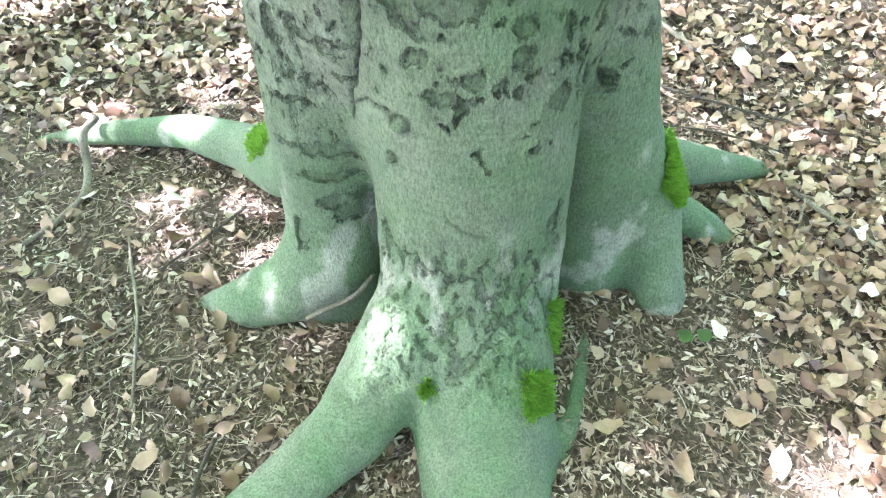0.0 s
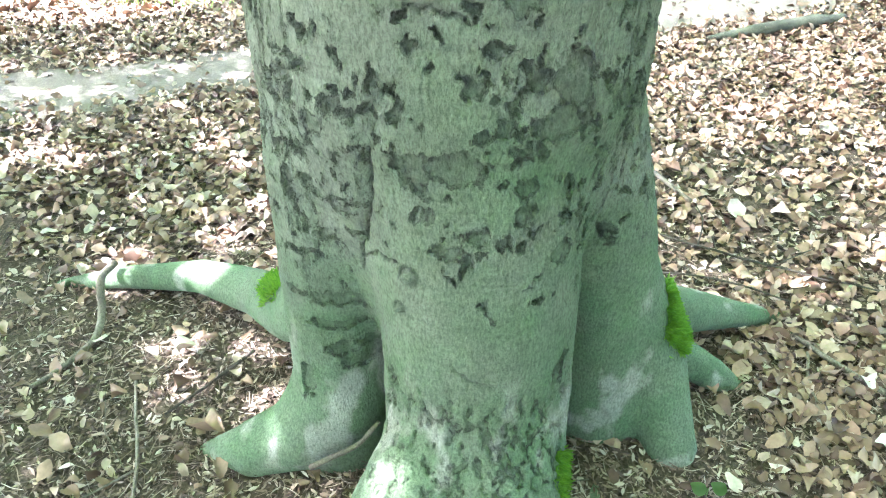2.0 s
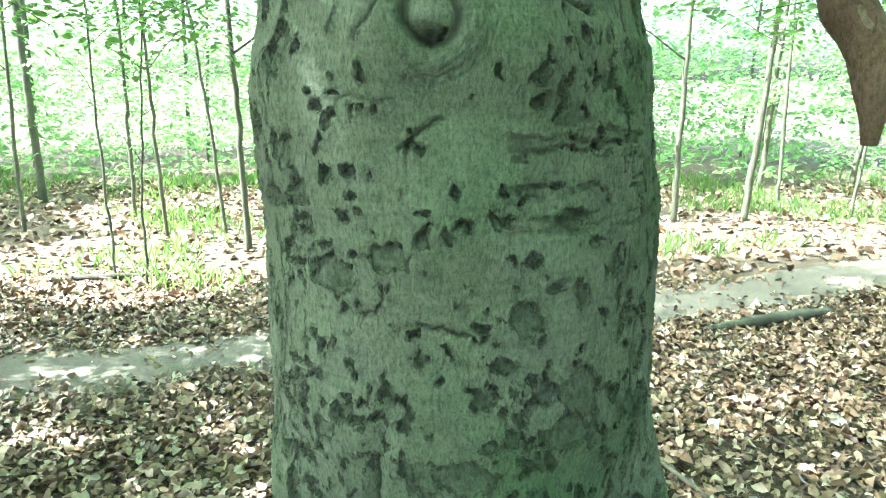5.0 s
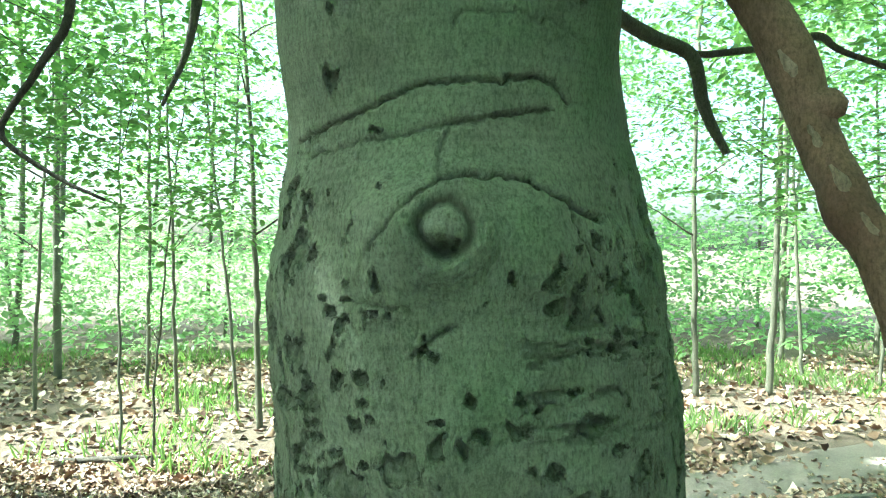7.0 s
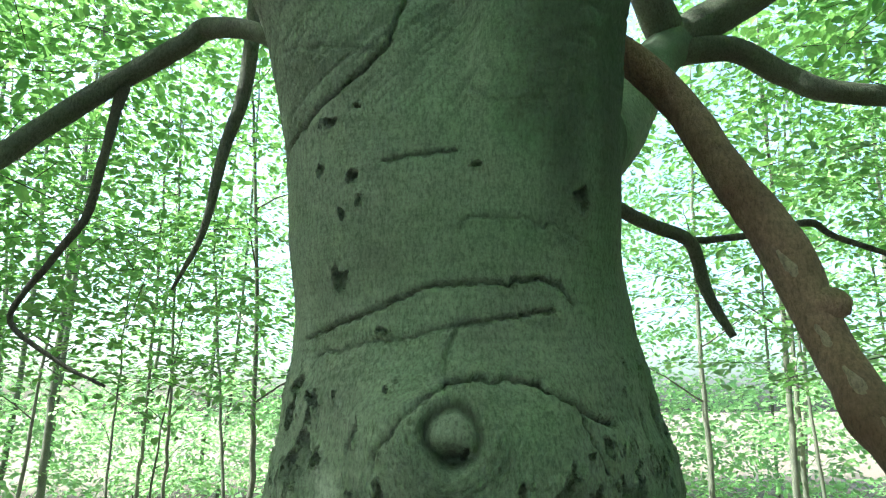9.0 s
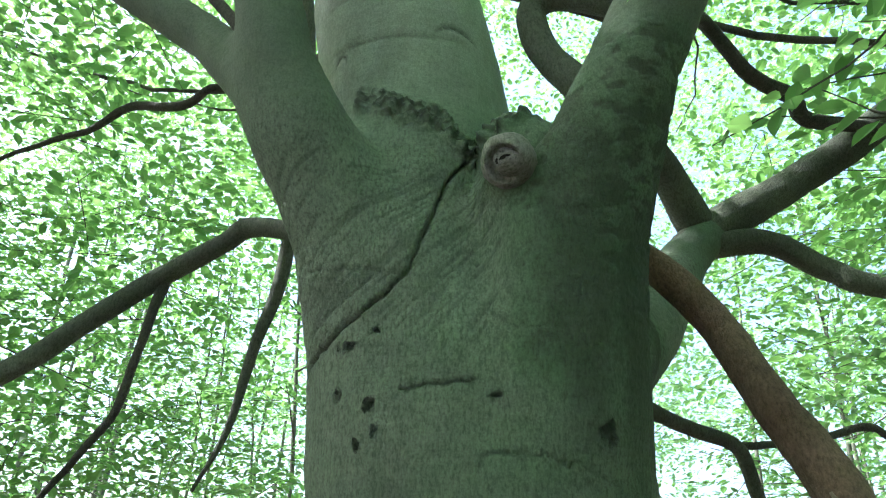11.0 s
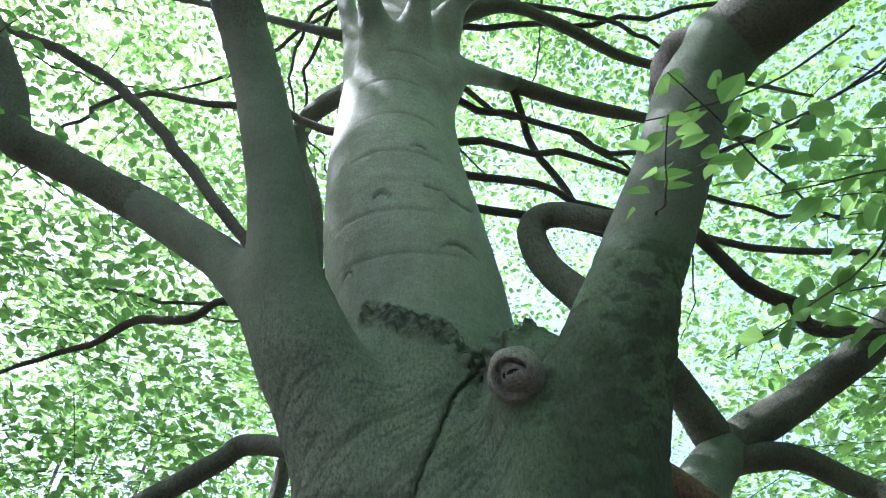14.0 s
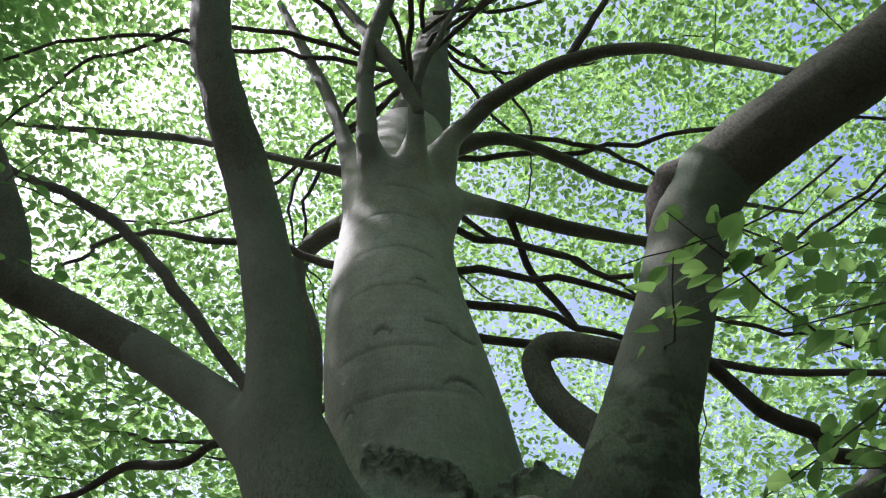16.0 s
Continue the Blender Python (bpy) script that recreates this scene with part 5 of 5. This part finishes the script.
under("dry_leaves", dry_leaves("litter_behind", rng, x, y, rng.normal(0.06, 0.015, len(x)).clip(0.02, 0.1), DRY), litter, kind="stuff")
# fine chaff of bud scales round the foot
x, y = scatter(rng, 62000, -1.7, 1.9, 0.42, 2.6, lambda x, y: np.exp(-np.hypot(x - 0.1, (y - 1.2)) ** 2 / 2.6) + 0.1)
n = len(x)
al = unit(np.stack([rng.normal(size=n), rng.normal(size=n), rng.normal(0, 0.25, n)], 1))
up = unit(np.cross(al, rng.normal(size=(n, 3))))
under("bud_scales", leaves_mesh("chaff", np.stack([x, y, ground_height(x, y) + 0.004 + 0.008 * rng.random(n)], 1), al, up, rng.uniform(0.009, 0.034, n), 0.38, CHAFF), litter, kind="stuff")


def prisms(name, rng, x, y, length, radius, mat, lift=0.006):
    """Three-sided bits of twig lying about."""
    n = len(x)
    a = rng.random(n) * 2 * math.pi
    d = unit(np.stack([np.cos(a), np.sin(a), rng.normal(0, 0.10, n)], 1))
    s = unit(np.cross(d, (0, 0, 1.0)))
    w = np.cross(s, d)
    base = np.stack([x, y, ground_height(x, y) + lift + 0.008 * rng.random(n)], 1)
    mid = base + d * (length * 0.5)[:, None] + s * (length * rng.normal(0, 0.06, n))[:, None]
    end = base + d * length[:, None]
    rings = []
    for c, k in ((base, 1.0), (mid, 0.9), (end, 0.5)):
        for q in range(3):
            rings.append(c + (s * math.cos(q * 2.094) + w * math.sin(q * 2.094)) * (radius * k)[:, None])
    v = np.stack(rings, 1).reshape(-1, 3)
    i = np.arange(n)[:, None] * 9
    quads = [i + np.array([r + q, r + (q + 1) % 3, r + 3 + (q + 1) % 3, r + 3 + q]) for r in (0, 3) for q in range(3)]
    return mesh_from(name, v, [np.concatenate(quads)], mat)


def husks(name, rng, x, y, size, mat):
    """Beech-nut husks and crumbs of earth: small knobbly eight-sided lumps."""
    n = len(x)
    base = np.stack([x, y, ground_height(x, y) + size * 0.4], 1)
    axes = np.array([(1, 0, 0), (0, 1, 0), (-1, 0, 0), (0, -1, 0), (0, 0, 0.8), (0, 0, -0.8)])
    a = rng.random(n) * 6.28
    rot = np.stack([np.cos(a), -np.sin(a), np.sin(a), np.cos(a)], 1)
    v = axes[None] * (size[:, None, None] * rng.uniform(0.5, 1.2, (n, 6, 1)))
    v = np.stack([v[..., 0] * rot[:, None, 0] + v[..., 1] * rot[:, None, 1], v[..., 0] * rot[:, None, 2] + v[..., 1] * rot[:, None, 3], v[..., 2]], -1) + base[:, None]
    i = np.arange(n)[:, None] * 6
    tris = [i + np.array(t) for t in ([0, 1, 4], [1, 2, 4], [2, 3, 4], [3, 0, 4], [1, 0, 5], [2, 1, 5], [3, 2, 5], [0, 3, 5])]
    return mesh_from(name, v.reshape(-1, 3), [np.concatenate(tris)], mat)


HUSK = dry_material("husk", ((0, (0.05, 0.035, 0.025)), (0.5, (0.11, 0.08, 0.055)), (1, (0.22, 0.16, 0.11))), 0.9)
foot = lambda x, y: np.exp(-((x + 0.2) ** 2 + (y - 1.2) ** 2) / 3.0) + 0.15
x, y = scatter(rng, 26000, -2.6, 2.6, 0.2, 3.8, foot)
under("husks", husks("husks", rng, x, y, rng.uniform(0.003, 0.010, len(x)), HUSK), litter, kind="stuff")
x, y = scatter(rng, 13000, -2.0, 2.2, 0.35, 3.0, foot)
under("twig_bits", prisms("twig_bits", rng, x, y, rng.uniform(0.02, 0.09, len(x)), rng.uniform(0.0006, 0.0018, len(x)), CHAFF), litter, kind="stuff")
x, y = scatter(rng, 700, -3.5, 4.5, 0.3, 6.0, lambda x, y: off_path(x, y) * 0.6)
under("twig_bits", prisms("twigs", rng, x, y, rng.uniform(0.10, 0.35, len(x)), rng.uniform(0.0015, 0.0035, len(x)), STICK), litter, kind="stuff")

# grass and low growth beyond the path
x, y = scatter(rng, 36000, -9, 10, 5.4, 12.5, lambda x, y: ((y > PATH_FAR(x) + 0.5) * smooth01(fbm(np.stack([x * 0.8, y * 0.8, 0 * x], 1), 3), 0.45, 0.68) * smooth01(np.abs(x - 0.3), 0.5, 2.0)))
n = len(x)
al = unit(np.stack([rng.normal(0, 0.45, n), rng.normal(0, 0.45, n), np.ones(n)], 1))
grass = thing("grass", "bright green grass and seedlings beside the footpath", "grass", kind="stuff")
under("blades", leaves_mesh("grass_blades", np.stack([x, y, ground_height(x, y)], 1), al, unit(np.cross(al, rng.normal(size=(n, 3)))), rng.uniform(0.06, 0.22, n), 0.10, GRASS, 0.1, 0.25), grass, kind="stuff")


# ---------------------------------------------------------------- moss cushions on the bark
def stem_points():
    co = np.empty(len(STEM.vertices) * 3, np.float32)
    STEM.vertices.foreach_get("co", co)
    no = np.empty(len(STEM.vertices) * 3, np.float32)
    STEM.vertices.foreach_get("normal", no)
    return co.reshape(-1, 3), no.reshape(-1, 3)


stem_co, stem_no = stem_points()


def moss(centre, spread, count, seed):
    r = np.random.default_rng(seed)
    d = (((stem_co - centre) / spread) ** 2).sum(1) + 2.2 * (fbm(stem_co * 30 + seed, 3) - 0.5)
    pick = np.where((d < max(1, np.partition(d, 60)[60])) & (stem_no[:, 1] < 0.5))[0]
    pick = r.choice(pick, count)
    base = stem_co[pick] + r.normal(0, 0.002, (count, 3))
    al = unit(stem_no[pick] * 0.8 + r.normal(0, 0.5, (count, 3)) + (0, 0, 0.1))
    up = unit(np.cross(al, r.normal(size=(count, 3))))
    m = thing("moss_cushion", "vivid green moss cushion growing on the beech bark", "moss", at=centre)
    under("cushion", leaves_mesh("moss_shoots", base, al, up, r.uniform(0.010, 0.030, count), 0.22, MOSSLEAF, 0.1, 0.3), m, kind="stuff")


MOSSLEAF = leaf_material("moss_shoot", (0.075, 0.20, 0.02), (0.20, 0.40, 0.04), (0.28, 0.5, 0.05))
moss((0.655, 1.48, 0.42), (0.05, 0.09, 0.11), 5200, 1)
moss((0.245, 0.92, 0.21), (0.045, 0.06, 0.05), 2200, 2)
moss((0.31, 1.10, 0.22), (0.05, 0.06, 0.08), 700, 3)
moss((-0.50, 1.78, 0.30), (0.09, 0.10, 0.08), 900, 4)
moss((-0.02, 1.0, 0.20), (0.03, 0.03, 0.03), 250, 5)

# ---------------------------------------------------------------- single sticks and leaves
def stick(label, rows, mat=STICK, forks=(), seed=0):
    rows = [(x_, y_, z_ + float(ground_height(np.array([x_]), np.array([y_]))[0]), r_) for x_, y_, z_, r_ in rows]
    s = thing("stick", label, "stick", at=rows[0][:3])
    v, f = tube(rows, 8, 6, 0.2, 0.02, seed)
    under("wood", mesh_from("stick_wood", v, f, mat), s)
    for k, fork in enumerate(forks):
        fork = [(x_, y_, z_ + float(ground_height(np.array([x_]), np.array([y_]))[0]), r_) for x_, y_, z_, r_ in fork]
        v, f = tube(fork, 6, 5, 0.2, 0.02, seed + k + 1)
        under("side_twig", mesh_from("stick_side_twig", v, f, mat), s)


stick("crooked pale grey stick leaning on a beech root", [(-1.20, 2.12, 0.12, 0.014), (-1.23, 2.03, 0.10, 0.014), (-1.20, 1.93, 0.04, 0.013), (-1.19, 1.82, 0.02, 0.012), (-1.24, 1.70, 0.015, 0.010), (-1.31, 1.60, 0.012, 0.007)], seed=1)
stick("short grey broken stick lying across a root", [(-0.34, 1.22, 0.12, 0.009), (-0.29, 1.22, 0.15, 0.008), (-0.22, 1.25, 0.17, 0.007), (-0.16, 1.30, 0.20, 0.007)], seed=2)
stick("straight brown twig lying on leaf litter", [(1.22, 1.80, 0.03, 0.008), (1.34, 1.63, 0.025, 0.010), (1.52, 1.44, 0.02, 0.011)], seed=3)
stick("thin dark twig on the litter", [(1.25, 1.72, 0.015, 0.005), (1.20, 1.60, 0.012, 0.006), (1.18, 1.47, 0.012, 0.005)], seed=4)
stick("grey stick on dry leaves", [(1.00, 2.95, 0.03, 0.010), (1.07, 2.78, 0.03, 0.012), (1.13, 2.64, 0.03, 0.010)], seed=5)
stick("branched thin twig on the litter", [(0.90, 2.40, 0.03, 0.005), (1.15, 2.24, 0.04, 0.005), (1.45, 2.10, 0.03, 0.004), (1.75, 1.98, 0.03, 0.003)], TWIGM, [[(1.05, 2.30, 0.04, 0.004), (1.12, 2.45, 0.05, 0.003), (1.14, 2.6, 0.03, 0.002)], [(1.3, 2.17, 0.04, 0.003), (1.5, 2.25, 0.05, 0.002)]], 6)
stick("branched thin twig on the litter", [(0.85, 2.15, 0.02, 0.004), (1.1, 2.08, 0.03, 0.004), (1.32, 1.95, 0.02, 0.003)], TWIGM, [], 7)
stick("long thin brown twig on bare humus", [(-0.98, 1.62, 0.02, 0.005), (-0.90, 1.40, 0.02, 0.005), (-0.84, 1.22, 0.02, 0.005), (-0.80, 1.00, 0.015, 0.004)], STICK, [[(-0.86, 1.28, 0.02, 0.004), (-1.0, 1.18, 0.02, 0.003)], [(-0.83, 1.15, 0.02, 0.003), (-0.95, 1.02, 0.015, 0.002)]], 8)
stick("thin dark twig on bare humus", [(-0.62, 1.75, 0.02, 0.006), (-0.74, 1.60, 0.02, 0.005), (-0.84, 1.48, 0.015, 0.004)], TWIGM, [], 9)
stick("dark twig on bare humus", [(-0.56, 0.92, 0.015, 0.006), (-0.58, 0.80, 0.02, 0.006), (-0.57, 0.68, 0.015, 0.005)], TWIGM, [], 10)
stick("mossy grey stick half buried in litter", [(-1.30, 0.74, 0.02, 0.022), (-1.1, 0.72, 0.02, 0.020), (-0.95, 0.72, 0.01, 0.014)], STICK, [], 11)
stick("grey mossy log beside the footpath", [(1.85, 4.66, 0.02, 0.02), (2.15, 4.76, 0.04, 0.045), (2.6, 4.92, 0.04, 0.05), (2.98, 5.07, 0.03, 0.03)], LIMB_SHADED, [], 12)
stick("dark fallen branch on sunlit litter", [(-3.5, 5.8, 0.03, 0.02), (-3.0, 5.75, 0.05, 0.025), (-2.5, 5.85, 0.04, 0.018)], TWIGM, [[(-3.0, 5.75, 0.05, 0.012), (-2.8, 5.6, 0.08, 0.006)]], 13)


def single_leaf(x, y, size, label, mat, seed, tip=0.0):
    r = np.random.default_rng(seed)
    me = dry_leaves("fallen_leaf", r, np.array([x]), np.array([y]), np.array([size]), mat, 0.012, 0.6, True)
    ob = new("fallen_leaf", me)
    tagged(ob, label, "leaf", "fallen leaves")


PALE = dry_material("bleached_leaf", ((0, (0.55, 0.50, 0.42)), (1, (0.72, 0.68, 0.60))), 0.5)
RUST = dry_material("rust_leaf", ((0, (0.30, 0.12, 0.05)), (1, (0.42, 0.20, 0.09))), 0.5)
for i, (x, y, s) in enumerate([(1.40, 3.27, 0.11), (2.03, 3.29, 0.10), (1.30, 2.55, 0.12), (0.86, 0.82, 0.09), (0.98, 0.70, 0.08), (1.38, 1.58, 0.08), (-0.85, 1.75, 0.07), (1.32, 1.35, 0.09)]):
    single_leaf(x, y, s, "bleached cream beech leaf on the litter", PALE, 300 + i)
for i, (x, y, s) in enumerate([(-0.70, 1.42, 0.13), (-0.67, 1.45, 0.09), (-0.72, 0.86, 0.075), (-0.43, 1.03, 0.06), (-0.90, 1.85, 0.07), (0.60, 0.80, 0.09), (0.80, 0.95, 0.08), (-1.0, 1.55, 0.06), (-0.98, 1.05, 0.06), (1.15, 1.1, 0.085), (1.05, 0.9, 0.09)]):
    single_leaf(x, y, s, "curled brown beech leaf lying on humus", DRY, 330 + i)
for i, (x, y, s) in enumerate([(1.3, 1.0, 0.08), (1.75, 2.2, 0.09), (2.1, 2.4, 0.08), (-2.1, 5.3, 0.08)]):
    single_leaf(x, y, s, "rust-red beech leaf on the litter", RUST, 350 + i)

r2 = np.random.default_rng(77)
lx, ly = scatter(r2, 420, -1.5, 1.9, 0.55, 2.3, lambda x, y: np.clip(leafiness(x, y) + 0.12, 0, 1) * (np.hypot(x - 0.1, y - 1.35) > 0.75))
for i in range(min(150, len(lx))):
    single_leaf(lx[i], ly[i], r2.uniform(0.035, 0.075), "curled tan beech leaf on the forest floor", DRY, 900 + i)

# two seed leaves of a beech seedling
seedling = thing("beech_seedling", "small beech seedling with two round green seed leaves", "seedling", at=(0.74, 1.19, 0))
sx, sy = 0.74, 1.19
a = np.linspace(0, 2 * math.pi, 18, endpoint=False)
for side in (-1, 1):
    rr = 0.024 * (1 - 0.18 * np.cos(a) ** 8)
    v = np.stack([sx + side * 0.028 + rr * np.cos(a), sy + 0.9 * rr * np.sin(a), 0.045 + 0.006 * np.cos(2 * a)], 1)
    v = np.concatenate([v, [[sx + side * 0.026, sy, 0.040]], v - (0, 0, 0.0015)])
    tri = np.array([[i, (i + 1) % 18, 18] for i in range(18)])
    rim = np.array([[i, 19 + i, 19 + (i + 1) % 18, (i + 1) % 18] for i in range(18)])
    under("seed_leaf", mesh_from("seed_leaf", v, [tri, rim], LEAF), seedling)
v, f = tube([(sx, sy, -0.01, 0.002), (sx + 0.002, sy, 0.02, 0.0018), (sx, sy, 0.041, 0.0015)], 6, 4, 0.05, 0.0, 3)
under("stalk", mesh_from("seedling_stalk", v, f, LEAF), seedling)
